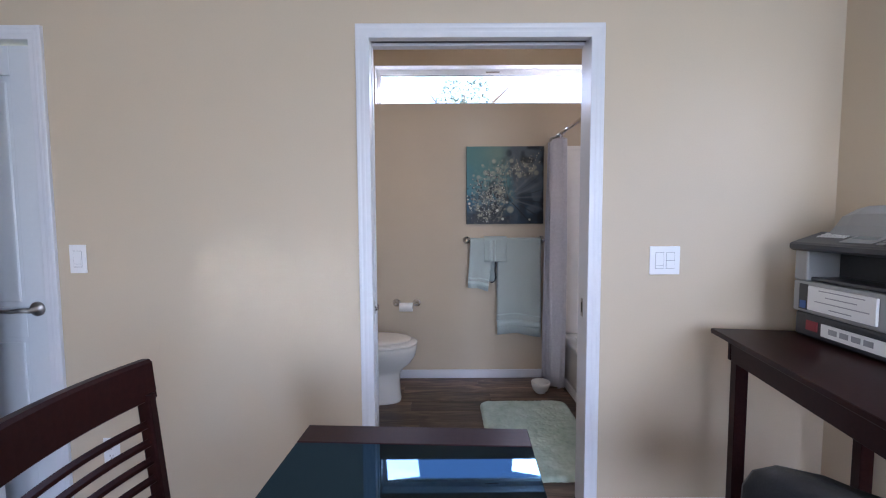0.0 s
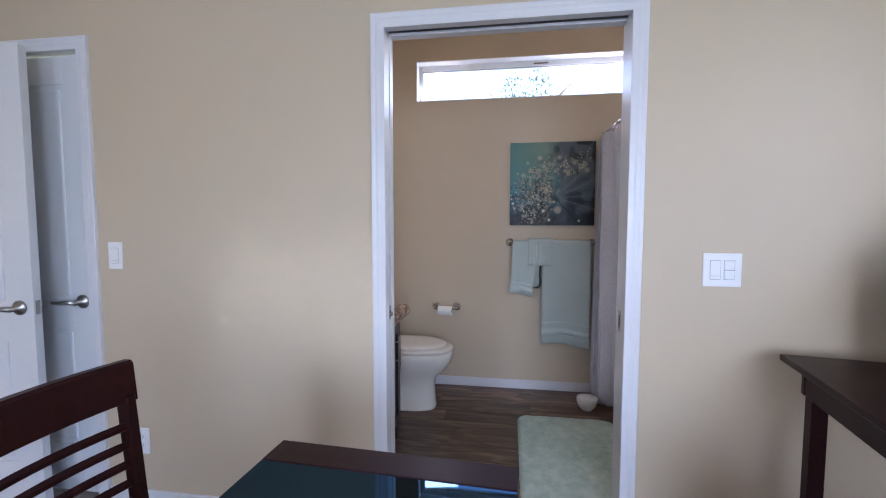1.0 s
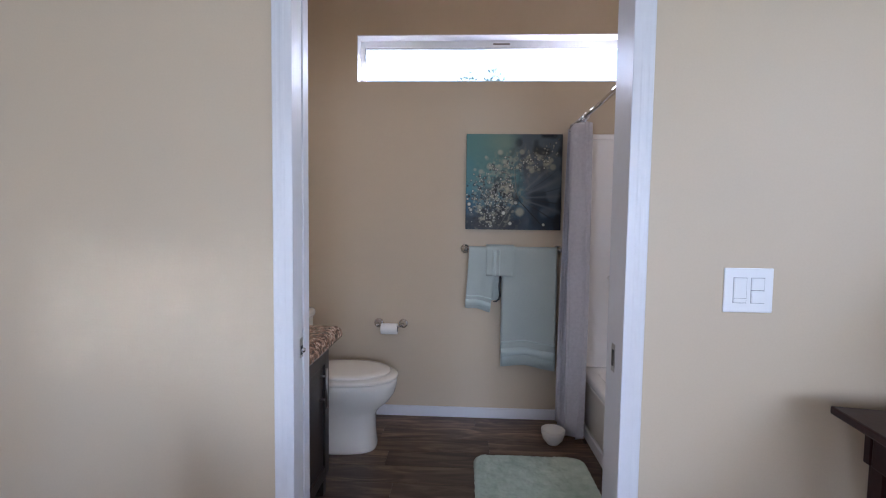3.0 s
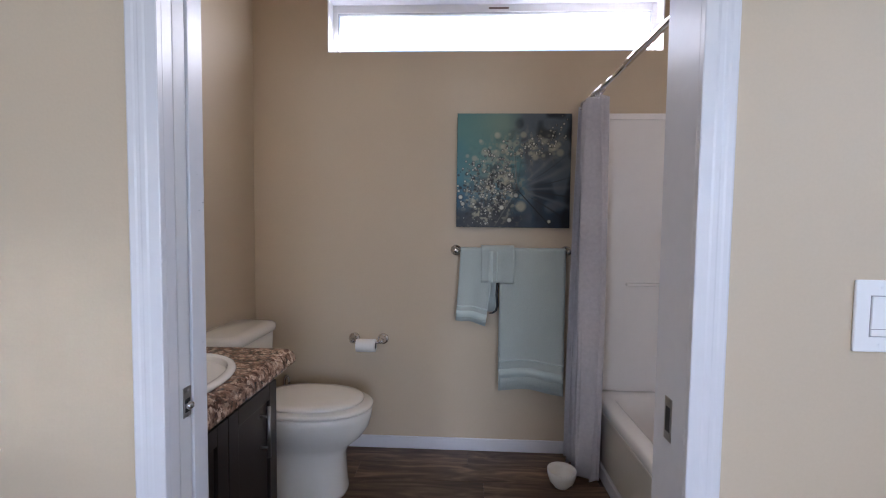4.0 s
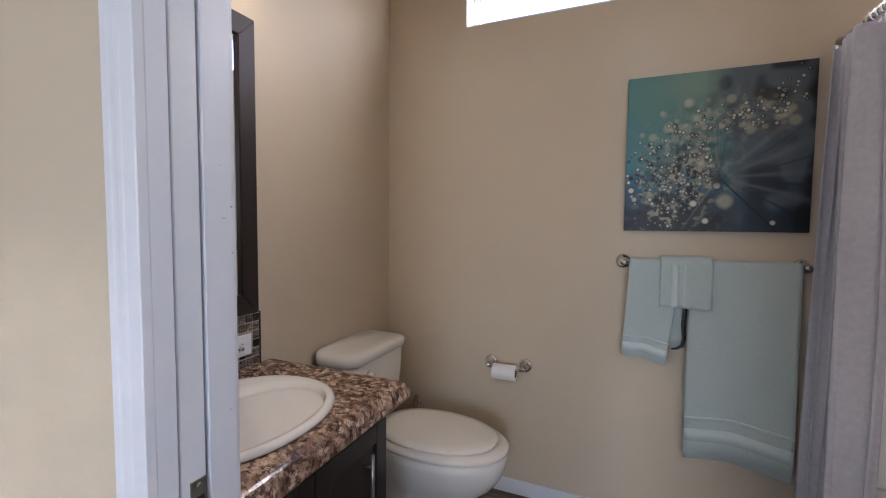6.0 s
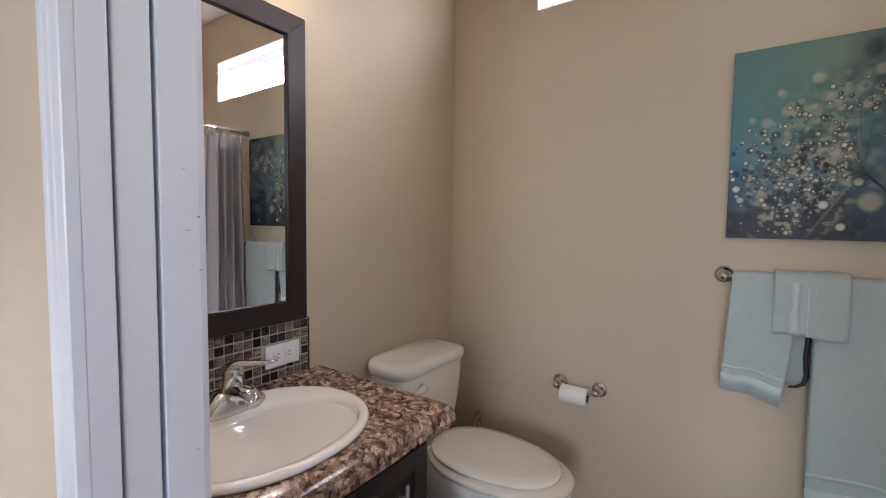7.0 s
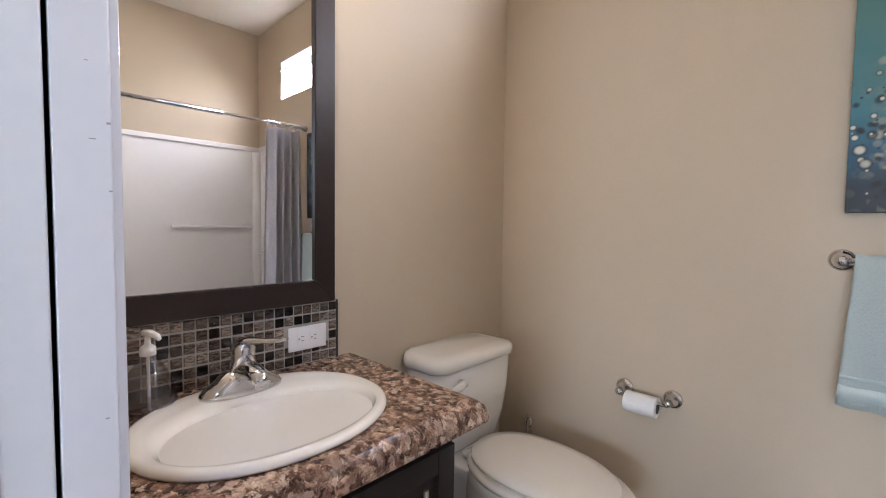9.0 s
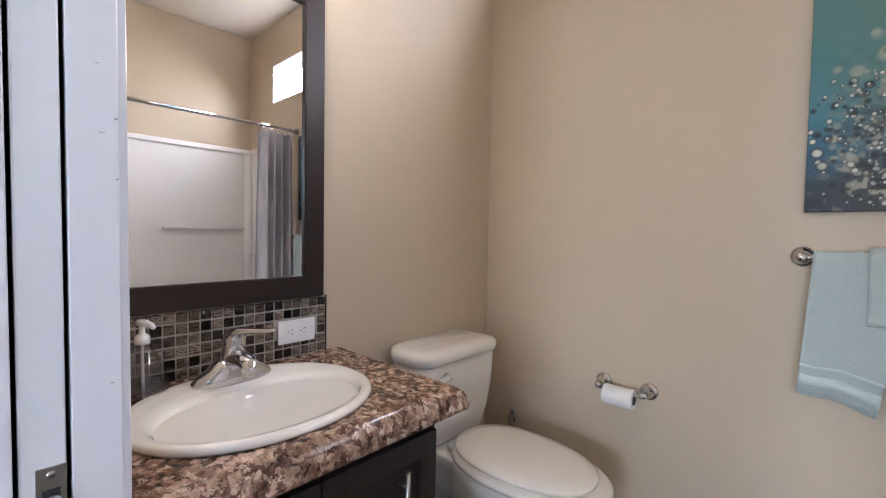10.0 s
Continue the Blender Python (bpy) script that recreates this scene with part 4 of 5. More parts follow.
def dewdrop_photo(n):
    """Colours of the photograph, n by n from the lower left: a blurred teal ground, a seed head with drops, its stem and filaments."""
    rs = np.random.RandomState(7)
    u, v = np.meshgrid(np.linspace(0, 1, n), np.linspace(0, 1, n))
    soft = smooth_noise(rs, 4, u, v) - 0.5
    mid_n = smooth_noise(rs, 11, u, v) - 0.5
    fine_n = smooth_noise(rs, 60, u, v) - 0.5
    img = np.zeros((n, n, 3))

    def blend(colour, amount):
        amount = np.clip(amount, 0, 1)[..., None]
        img[:] = img * (1 - amount) + np.array(colour) * amount

    img[:] = (0.085, 0.195, 0.180)
    blend((0.19, 0.255, 0.195), np.exp(-(((u - 0.42) / 0.22) ** 2 + ((v - 0.93) / 0.14) ** 2)) * 0.8)
    blend((0.045, 0.175, 0.215), (0.72 - v + 0.25 * soft) / 0.28)
    blend((0.012, 0.085, 0.145), (0.46 - v + 0.2 * soft) / 0.2)
    blend((0.007, 0.014, 0.028), (0.24 - v + 0.2 * soft) / 0.13)
    # greyed side of the seed head
    right = np.clip((u - 0.47 + 0.3 * soft + 0.1 * (v - 0.5)) / 0.2, 0, 1)
    blend((0.082, 0.095, 0.115), right * 0.9)
    blend((0.008, 0.012, 0.020), right * np.clip((mid_n + 0.05) * 3.2, 0, 1) * np.clip((v - 0.5) / 0.25, 0, 1) * 0.9)
    blend((0.008, 0.030, 0.055), right * np.clip((0.36 - v + 0.7 * mid_n) / 0.2, 0, 1) * 0.85)
    blend((0.01, 0.016, 0.026), right * np.clip((mid_n + 0.6 * soft - 0.02) * 4, 0, 1) * np.clip((0.6 - v) / 0.3, 0, 1) * 0.7)
    blend((0.006, 0.007, 0.010), np.clip((u - 0.945 + 0.1 * soft + 0.1 * mid_n) / 0.05, 0, 1) * 0.9)
    cu, cv = 0.535, 0.335
    du, dv = u - cu, v - cv
    r, a = np.hypot(du, dv), np.arctan2(dv, du)
    # filaments fanning out to the right
    for ang, wide, tone, amount in ((-0.30, 0.045, 0.14, 0.5), (0.05, 0.05, 0.15, 0.45), (0.42, 0.06, 0.16, 0.5), (0.78, 0.05, 0.17, 0.5), (1.1, 0.05, 0.15, 0.4), (-0.12, 0.016, 0.02, 0.7), (0.22, 0.014, 0.025, 0.6), (0.60, 0.013, 0.03, 0.55), (-0.52, 0.02, 0.012, 0.7)):
        blend((tone * 0.9, tone, tone * 1.12), np.exp(-((a - ang + 0.07 * soft) / wide) ** 2) * np.clip((r - 0.03) / 0.1, 0, 1) * np.clip((0.62 - r) / 0.25, 0, 1) * amount)
    # pale warm body of the head
    body = np.exp(-(((u - 0.36) / 0.2) ** 2 + ((v - 0.36) / 0.24) ** 2)) + 0.7 * np.exp(-(((u - 0.24) / 0.15) ** 2 + ((v - 0.1) / 0.14) ** 2)) + 0.4 * np.exp(-(((u - 0.62) / 0.28) ** 2 + ((v - 0.72) / 0.13) ** 2))
    blend((0.165, 0.155, 0.115), body * (0.66 + 0.9 * mid_n))
    blend((0.006, 0.006, 0.007), np.clip(body * 1.3, 0, 1) * np.clip((fine_n + 0.7 * mid_n + 0.02) * 4, 0, 1) * np.clip((0.55 - v) / 0.25, 0.25, 1) * 0.95)
    blend((0.005, 0.007, 0.010), np.clip((0.30 - v) / 0.14, 0, 1) * np.clip((0.56 - u) / 0.2, 0, 1) * (0.62 + 0.9 * mid_n))
    flecks = smooth_noise(rs, 26, u, v) + 0.5 * fine_n
    blend((0.36, 0.335, 0.24), np.clip((flecks - 0.66) * 6, 0, 1) * np.clip(body * 1.2, 0, 1) * 0.8)
    blend((0.006, 0.007, 0.008), np.clip((0.30 - flecks) * 6, 0, 1) * np.clip(body * 1.2, 0, 1) * 0.85)
    # spokes from the middle through the head
    for k in range(26):
        ang = rs.uniform(1.2, 4.2)
        tone = rs.choice((0.02, 0.24))
        blend((tone, tone * 0.95, tone * 0.8), np.exp(-((a % 6.2832 - ang) * r / 0.0035) ** 2) * np.clip((rs.uniform(0.2, 0.42) - r) / 0.06, 0, 1) * 0.4)

    def drop(x, y, size, kind):
        d = np.hypot(u - x, v - y) / size
        if kind == "bokeh":
            blend((0.40, 0.38, 0.28), np.clip((1.25 - d) / 0.6, 0, 1) * rs.uniform(0.25, 0.6))
        elif kind == "bright":
            blend((0.012, 0.013, 0.016), np.clip((1.55 - d) / 0.5, 0, 1) * 0.75)
            blend((0.66, 0.64, 0.53), np.clip((1.1 - d) / 0.5, 0, 1) * rs.uniform(0.45, 0.95))
        elif kind == "dark":
            blend((0.005, 0.005, 0.006), np.clip((1.6 - d) / 0.9, 0, 1) * 0.8)
        else:
            blend((0.010, 0.011, 0.013), np.clip((1.3 - d) / 0.5, 0, 1) * rs.uniform(0.4, 0.95))
            blend((0.15, 0.145, 0.12), np.clip((0.72 - np.hypot(u - x, v - y + 0.25 * size) / size) / 0.4, 0, 1) * 0.8)
            blend((0.85, 0.85, 0.8), np.clip((0.36 - np.hypot(u - x + 0.2 * size, v - y - 0.25 * size) / size) / 0.3, 0, 1) * 0.9)

    for k in range(46):
        ang, rad = rs.uniform(0.75, 2.7), rs.uniform(0.30, 0.56)
        drop(cu + rad * math.cos(ang) * 0.95, cv + rad * math.sin(ang), rs.uniform(0.012, 0.030), "bokeh")
    for k in range(300):
        ang, rad = rs.uniform(1.75, 4.05), 0.05 + 0.42 * rs.rand() ** 0.85
        kind = rs.choice(("bright", "glass", "bokeh"))
        drop(cu + rad * math.cos(ang), cv + rad * math.sin(ang) * 0.95, rs.uniform(0.003, 0.012) if kind == "bright" else rs.uniform(0.005, 0.018), kind)
    for k in range(150):
        ang, rad = rs.uniform(2.6, 4.0), 0.12 + 0.42 * rs.rand()
        drop(cu + rad * math.cos(ang), cv + rad * math.sin(ang), rs.uniform(0.003, 0.012), rs.choice(("bright", "dark", "dark")))
    for k in range(110):
        x = rs.uniform(0.42, 0.98)
        y = 0.62 + 0.42 * (x - 0.42) + rs.normal() * 0.062
        kind = "bright" if rs.rand() < 0.5 else "glass"
        drop(x, y, rs.uniform(0.003, 0.012), kind)
    drop(0.57, 0.19, 0.045, "bokeh")
    drop(0.57, 0.185, 0.040, "bokeh")
    drop(0.905, 0.66, 0.032, "bokeh")
    for x, y, size in ((0.525, 0.285, 0.021), (0.40, 0.175, 0.022), (0.82, 0.055, 0.016), (0.035, 0.265, 0.019), (0.055, 0.205, 0.018), (0.47, 0.065, 0.020)):
        drop(x, y, size, "bright")
    # the dark stem
    t = np.clip((du * 0.68 - dv * 0.73) / 0.46, 0, 1)
    off = np.abs(du * 0.73 + dv * 0.68)
    blend((0.004, 0.006, 0.009), np.clip((0.0065 - off) / 0.004, 0, 1) * (t > 0.02) * 0.95)
    blend((0.006, 0.009, 0.014), np.clip(1.2 - r / 0.05, 0, 1) * 0.8)
    return np.clip(img, 0.002, 0.9)


def printed_face(n, half, y):
    """A square grid of n by n points facing -y that carries the photograph."""
    line = np.linspace(-half, half, n)
    gx, gz = np.meshgrid(line, line)
    co = np.stack([gx.ravel(), np.full(n * n, y), gz.ravel()], 1)
    i = np.arange(n * n).reshape(n, n)
    quads = np.stack([i[:-1, :-1], i[:-1, 1:], i[1:, 1:], i[1:, :-1]], -1).reshape(-1, 4)
    me = bpy.data.meshes.new("print")
    me.from_pydata(co.tolist(), [], quads.tolist())
    rgba = np.ones((n * n, 4), dtype=np.float32)
    rgba[:, :3] = dewdrop_photo(n).reshape(-1, 3)
    layer = me.color_attributes.new("print", "FLOAT_COLOR", "POINT")
    layer.data.foreach_set("color", rgba.ravel())
    me.materials.append(PRINT)
    return me


photo = new("print", printed_face(330, 0.3045, -0.0342))
photo.parent = canvas
photo["label"] = "glossy teal dewdrop photograph"

bowl = tagged(part("small_bowl", lathe([(0.036, 0.001), (0.038, 0.007), (0.058, 0.028), (0.068, 0.060), (0.070, 0.084), (0.067, 0.085), (0.062, 0.060), (0.050, 0.028), (0.02, 0.014), (0.002, 0.013)], (0.572, 1.325, 0)), BOWLCERAMIC, smooth=True), "small white ceramic bowl on the plank floor", "bowl")

# ---- bathroom: tub ----
tub = thing("bathtub", "white fibreglass bathtub with a straight front apron", "bathtub")
TX0, TX1, TYA, TYB, RIM = 0.795, BR - 0.004, BY0 + 0.004, BY - 0.004, 0.375
part("shell", rings([rrect(TX0 + a, TX1 - b, TYA + c, TYB - c, r, z, 6) for a, b, c, r, z in (
    (0.012, 0.0, 0.0, 0.006, 0.001), (0.006, 0.0, 0.0, 0.006, 0.30), (0.0, 0.0, 0.0, 0.008, 0.345), (0.002, 0.0, 0.0, 0.010, RIM - 0.008), (0.012, 0.004, 0.004, 0.014, RIM), (0.075, 0.045, 0.06, 0.09, RIM - 0.002),
    (0.090, 0.055, 0.075, 0.10, RIM - 0.014), (0.115, 0.085, 0.11, 0.12, 0.20), (0.15, 0.12, 0.16, 0.14, 0.09), (0.22, 0.19, 0.26, 0.13, 0.06))]), FIBREGLASS, tub, smooth=True)
# the front's shade is coloured onto this panel, darker than the shell
part("apron_shade_panel", boxes(((TX0 - 0.003, TYA + 0.012, 0.072), (TX0 + 0.012, TYB - 0.012, 0.330)), bevel=0.004), APRONSHADE, tub)
part("base_trim", boxes(((TX0 - 0.016, TYA, 0.001), (TX0 + 0.004, TYB - 0.014, 0.070)), bevel=0.005), TRIM, tub)
surround = tagged(thing("tub_surround", "white moulded fibreglass tub surround with ledges", "tub surround"))
ST = 1.872
part("end_panel", boxes(((TX0 + 0.018, BY - 0.020, RIM - 0.006), (BR - 0.024, BY - 0.001, ST)), bevel=0.004), FIBREGLASS, surround)
part("end_panel", boxes(((TX0 + 0.018, BY0 + 0.001, RIM - 0.006), (BR - 0.024, BY0 + 0.020, ST)), bevel=0.004), FIBREGLASS, surround)
part("long_panel", boxes(((BR - 0.023, BY0 + 0.001, RIM - 0.006), (BR - 0.001, BY - 0.001, ST)), bevel=0.004), FIBREGLASS, surround)
part("top_flange", boxes(((BR - 0.040, BY0 + 0.021, ST - 0.035), (BR - 0.0235, BY - 0.021, ST + 0.004)), bevel=0.006), FIBREGLASS, surround)
part("top_flange", boxes(((TX0 + 0.018, BY - 0.030, ST - 0.03), (BR - 0.041, BY - 0.0205, ST + 0.003)), bevel=0.004), FIBREGLASS, surround)
part("ledge", boxes(((BR - 0.048, 0.945, 1.178), (BR - 0.0235, 1.575, 1.201)), bevel=0.008), FIBREGLASS, surround)
part("ledge", boxes(((BR - 0.055, 0.735, 0.640), (BR - 0.0235, 1.20, 0.665)), bevel=0.009), FIBREGLASS, surround)
part("ledge", boxes(((0.955, BY - 0.050, 0.955), (BR - 0.064, BY - 0.0205, 0.972)), bevel=0.007), FIBREGLASS, surround)
part("corner_cove", lathe([(0.05, RIM + 0.002), (0.05, ST - 0.04)], (BR - 0.03, BY - 0.026, 0), n=24), FIBREGLASS, surround, smooth=True)

RODX, RODZ = 0.718, 1.925
rod = thing("shower_curtain_rod", "chrome tension shower curtain rod", "curtain rod")
part("rod", tube([(RODX, BY0 + 0.003, RODZ), (RODX, 1.05, RODZ)], 0.0135), CHROME, rod, smooth=True)
part("inner_rod", tube([(RODX, 1.05, RODZ), (RODX, BY - 0.003, RODZ)], 0.0110), CHROME, rod, smooth=True)
for y0, f in ((BY, -1), (BY0, 1)):
    part("end_cap", lathe([(0.024, f * 0.001), (0.024, f * 0.012), (0.017, f * 0.028), (0.0145, f * 0.05)], (RODX, y0, RODZ), "y", 20), NICKEL, rod, smooth=True)

curtain = thing("shower_curtain", "grey cloth shower curtain drawn into folds", "shower curtain")
N, CY0, CY1, FOLDS = 120, 1.335, 1.590, 4.5


def fold(u, h):
    """Centre line of the gathered cloth: u along it, h from the top (0) to the hem (1)."""
    amp = 0.046 + 0.012 * h + 0.008 * math.sin(7 * u + 3 * h)
    y = CY0 - 0.03 * h + (CY1 - CY0 + 0.03 * h) * u + 0.012 * math.sin(4 * math.pi * FOLDS * u) * (1 - 0.3 * h)
    x = RODX - 0.012 - 0.012 * h + amp * math.sin(2 * math.pi * FOLDS * u + 0.5 * math.sin(3 * h + 5 * u))
    return Vector((x, y, 1.885 - 1.850 * h + 0.008 * math.cos(2 * math.pi * FOLDS * u) * (1 - h)))


levels = []
for k in range(19):
    h = k / 18
    mid_line = [fold(i / N, h) for i in range(N + 1)]
    out = []
    for i, p in enumerate(mid_line):
        d = (mid_line[min(i + 1, N)] - mid_line[max(i - 1, 0)])
        nrm = Vector((-d.y, d.x, 0)).normalized() * 0.0011
        out.append((p + nrm, p - nrm))
    levels.append([a for a, b in out] + [b for a, b in reversed(out)])
part("cloth", rings(levels), CURTAIN, curtain, smooth=True)
for k in range(9):
    u = (k + 0.5) / 9
    p = fold(u, 0)
    y = p.y
    ring = [(RODX + 0.0165 * math.cos(a), y + 0.004 * math.sin(a * 0.5), RODZ - 0.002 + 0.0185 * math.sin(a)) for a in [2 * math.pi * i / 18 for i in range(19)]]
    r = part("ring", tube(ring, 0.0022, 8), CHROME, curtain, "chrome curtain ring", True)
    part("hook", tube([(RODX, y, RODZ - 0.019), (RODX - 0.004, y, RODZ - 0.034), (p.x, y, RODZ - 0.048)], 0.0018, 8), CHROME, r, smooth=True)

# ---- bathroom: rug ----
rug = thing("bath_rug", "sage green shaggy bath rug on the plank floor", "rug")
rx0, rx1, ry0, ry1 = 0.095, 0.700, 0.215, 1.150
part("backing", rings([rrect(rx0 + 0.01, rx1 - 0.01, ry0 + 0.01, ry1 - 0.01, 0.07, z) for z in (0.0015, 0.008)]), RUG, rug)
nx, ny = 84, 126
bm = bmesh.new()
rows = []
for j in range(ny + 1):
    row = []
    for i in range(nx + 1):
        u, v = i / nx, j / ny
        x, y = rx0 + (rx1 - rx0) * u, ry0 + (ry1 - ry0) * v
        ex, ey = min(u, 1 - u) * (rx1 - rx0), min(v, 1 - v) * (ry1 - ry0)
        cr = 0.075
        if ex < cr and ey < cr:
            dx, dy = cr - ex, cr - ey
            q = math.hypot(dx, dy)
            inset = max(0.0, cr - q)
            if q > cr:
                sx, sy = (1 if u < 0.5 else -1), (1 if v < 0.5 else -1)
                x += sx * dx * (1 - cr / q)
                y += sy * dy * (1 - cr / q)
        else:
            inset = min(ex, ey)
        h = 0.017 * min(1.0, (inset / 0.02)) ** 0.5
        tuft = noise.noise(Vector((x * 16, y * 16, 0))) * 0.004 + noise.noise(Vector((x * 60, y * 60, 3))) * 0.003 + random.uniform(-0.0018, 0.0018)
        edge = 0.004 * noise.noise(Vector((x * 50, y * 50, 9))) if inset <= 0 else 0
        row.append(bm.verts.new((x + edge, y + edge, 0.004 + h + (tuft if inset > 0 else 0))))
    rows.append(row)
for a, b in zip(rows, rows[1:]):
    for i in range(nx):
        bm.faces.new((a[i], a[i + 1], b[i + 1], b[i]))
part("tufted_top", bm, RUG, rug, smooth=True)

# ---- study: glass-topped table ----
table = thing("table", "dark mahogany table with an inset black glass top", "table", at=(-0.516, -0.708, 0), turn=-3.0)
TW, TL, TB, TH = 0.572, 1.02, 0.088, 0.760
for nm, lo, hi in (("border_board", (0, -TB, TH - 0.03), (TW, 0, TH)), ("border_board", (0, -TL, TH - 0.03), (TW, -TL + TB, TH)),
                   ("edge_board", (0, -TL + TB, TH - 0.03), (TW, -TB, TH - 0.0125))):
    part(nm, boxes((lo, hi), bevel=0.003), MAHOGANY, table)
part("glass_top", boxes(((0.001, -TL + TB + 0.001, TH - 0.012), (TW - 0.001, -TB - 0.001, TH - 0.001)), bevel=0.001), BLACKGLASS, table, "glossy black glass panel")
for nm, lo, hi in (("apron", (0.05, -0.075, TH - 0.11), (TW - 0.05, -0.055, TH - 0.031)), ("apron", (0.05, -TL + 0.055, TH - 0.11), (TW - 0.05, -TL + 0.075, TH - 0.031)),
                   ("apron", (0.055, -TL + 0.09, TH - 0.11), (0.075, -0.09, TH - 0.031)), ("apron", (TW - 0.075, -TL + 0.09, TH - 0.11), (TW - 0.055, -0.09, TH - 0.031))):
    part(nm, boxes((lo, hi)), MAHOGANY, table)
for x in (0.06, TW - 0.06):
    for y in (-0.065, -TL + 0.065):
        part("leg", rings([rrect(x - r, x + r, y - r, y + r, 0.006, z, 2) for r, z in ((0.020, 0), (0.030, TH - 0.115), (0.030, TH - 0.031))]), MAHOGANY, table)

# ---- study: dining chair ----
chair = thing("dining_chair", "dark mahogany ladder-back chair beside the table", "chair", at=(-0.697, -0.950, 0), turn=0.0)
HW = 0.225


def back_x(z):
    return -0.185 - max(0.0, z - 0.45) * 0.095


for s in (-1, 1):
    part("back_post", rings([rrect(back_x(z) - 0.017, back_x(z) + 0.017, s * (HW - 0.016) - 0.014, s * (HW - 0.016) + 0.014, 0.005, z, 3) for z in (0.0, 0.25, 0.45, 0.6, 0.75, 0.86)]), MAHOGANY, chair)
    part("front_leg", rings([rrect(0.19 - r, 0.19 + r, s * 0.19 - r, s * 0.19 + r, 0.005, z, 3) for r, z in ((0.015, 0.0), (0.020, 0.43))]), MAHOGANY, chair)
    part("side_rail", boxes(((-0.165, s * 0.19 - 0.010, 0.37), (0.170, s * 0.19 + 0.010, 0.43)), bevel=0.002), MAHOGANY, chair)


def cross_rail(z0, z1, thick, reach, bow):
    loops = []
    for i in range(17):
        v = -1 + 2 * i / 16
        y = v * reach
        bx = -bow * (1 - v * v)
        loops.append([Vector((back_x(z) + bx + dx, y, z)) for z, dx in ((z0, -thick / 2 + 0.003), (z0 + 0.003, -thick / 2), (z1 - 0.008, -thick / 2), (z1, -thick / 2 + 0.006), (z1, thick / 2 - 0.006), (z1 - 0.008, thick / 2), (z0 + 0.003, thick / 2), (z0, thick / 2 - 0.003))])
    return rings(loops)


part("top_rail", cross_rail(0.842, 0.945, 0.030, HW + 0.003, 0.030), MAHOGANY, chair, smooth=False)
for z in (0.775, 0.728, 0.681, 0.634, 0.587):
    part("slat", cross_rail(z, z + 0.020, 0.014, HW - 0.028, 0.030), MAHOGANY, chair)
part("seat", boxes(((-0.170, -0.215, 0.432), (0.225, 0.215, 0.475)), bevel=0.012, segments=3), LEATHER, chair, "dark padded seat")
part("front_rail", boxes(((0.180, -0.17, 0.37), (0.200, 0.17, 0.43)), bevel=0.002), MAHOGANY, chair)

# ---- study: console table ----
CZ = 0.860
console = thing("console_table", "dark mahogany console table against the wall", "table", at=(0.915, -0.118, 0), turn=-9.0)
part("top", boxes(((0, -1.15, CZ - 0.020), (0.58, 0, CZ)), bevel=0.004), MAHOGANY, console)
for lo, hi in (((0.045, -0.065, CZ - 0.11), (0.54, -0.045, CZ - 0.021)), ((0.045, -1.105, CZ - 0.11), (0.54, -1.085, CZ - 0.021)), ((0.045, -1.08, CZ - 0.11), (0.065, -0.07, CZ - 0.021)), ((0.52, -1.08, CZ - 0.11), (0.54, -0.07, CZ - 0.021))):
    part("apron", boxes((lo, hi), bevel=0.002), MAHOGANY, console)
for x in (0.080, 0.515):
    for y in (-0.065, -1.085):
        part("leg", boxes(((x - 0.022, y - 0.022, 0), (x + 0.022, y + 0.022, CZ - 0.022)), bevel=0.003), MAHOGANY, console)

# ---- study: printer; its front looks along local -x, its width runs along y ----
printer = thing("printer", "grey and charcoal multifunction laser printer on the console", "printer", at=(1.168, -0.205, CZ), turn=-3.0)
printer.scale = (1.08, 1.08, 1.10)
PW, PD = 0.46, 0.27
part("base", boxes(((0.005, -PW + 0.005, 0.004), (PD, -0.005, 0.085)), bevel=0.010), DARKPLASTIC, printer, "charcoal paper tray")
body = part("body", boxes(((0.0, -PW, 0.085), (PD, 0, 0.19)), ((0.0, -PW, 0.19), (0.05, -PW + 0.03, 0.295)), ((0.0, -0.055, 0.19), (PD, 0, 0.295)), ((0.11, -PW + 0.03, 0.19), (PD, -0.055, 0.295)), ((0.05, -PW, 0.19), (PD, -PW + 0.03, 0.295)), bevel=0.006), GREYPLASTIC, printer)
part("output_tray", boxes(((0.012, -PW + 0.032, 0.192), (0.108, -0.057, 0.205)), bevel=0.004), DARKPLASTIC, body)
part("tray_recess", boxes(((0.104, -PW + 0.032, 0.205), (0.108, -0.057, 0.293))), SLOT, body)
panel = part("control_panel", rings([[Vector((x, y, z)) for x, z in ((-0.008, 0.290), (-0.020, 0.298), (-0.020, 0.312), (-0.012, 0.318), (0.085, 0.352), (0.085, 0.296))] for y in (-PW, 0)]), DARKPLASTIC, printer)


def on_panel(d, y):
    """A place d of the way up the sloping panel."""
    return Vector((-0.012 + 0.097 * d, y, 0.318 + 0.034 * d))


def key(name, d0, d1, y0, y1, material, lift=0.003):
    up = Vector((-0.28, 0, 0.96)) * lift
    quad = [on_panel(d0, y0), on_panel(d0, y1), on_panel(d1, y1), on_panel(d1, y0)]
    part(name, rings([[p - up * 0.2 for p in quad], [p + up for p in quad]]), material, panel)


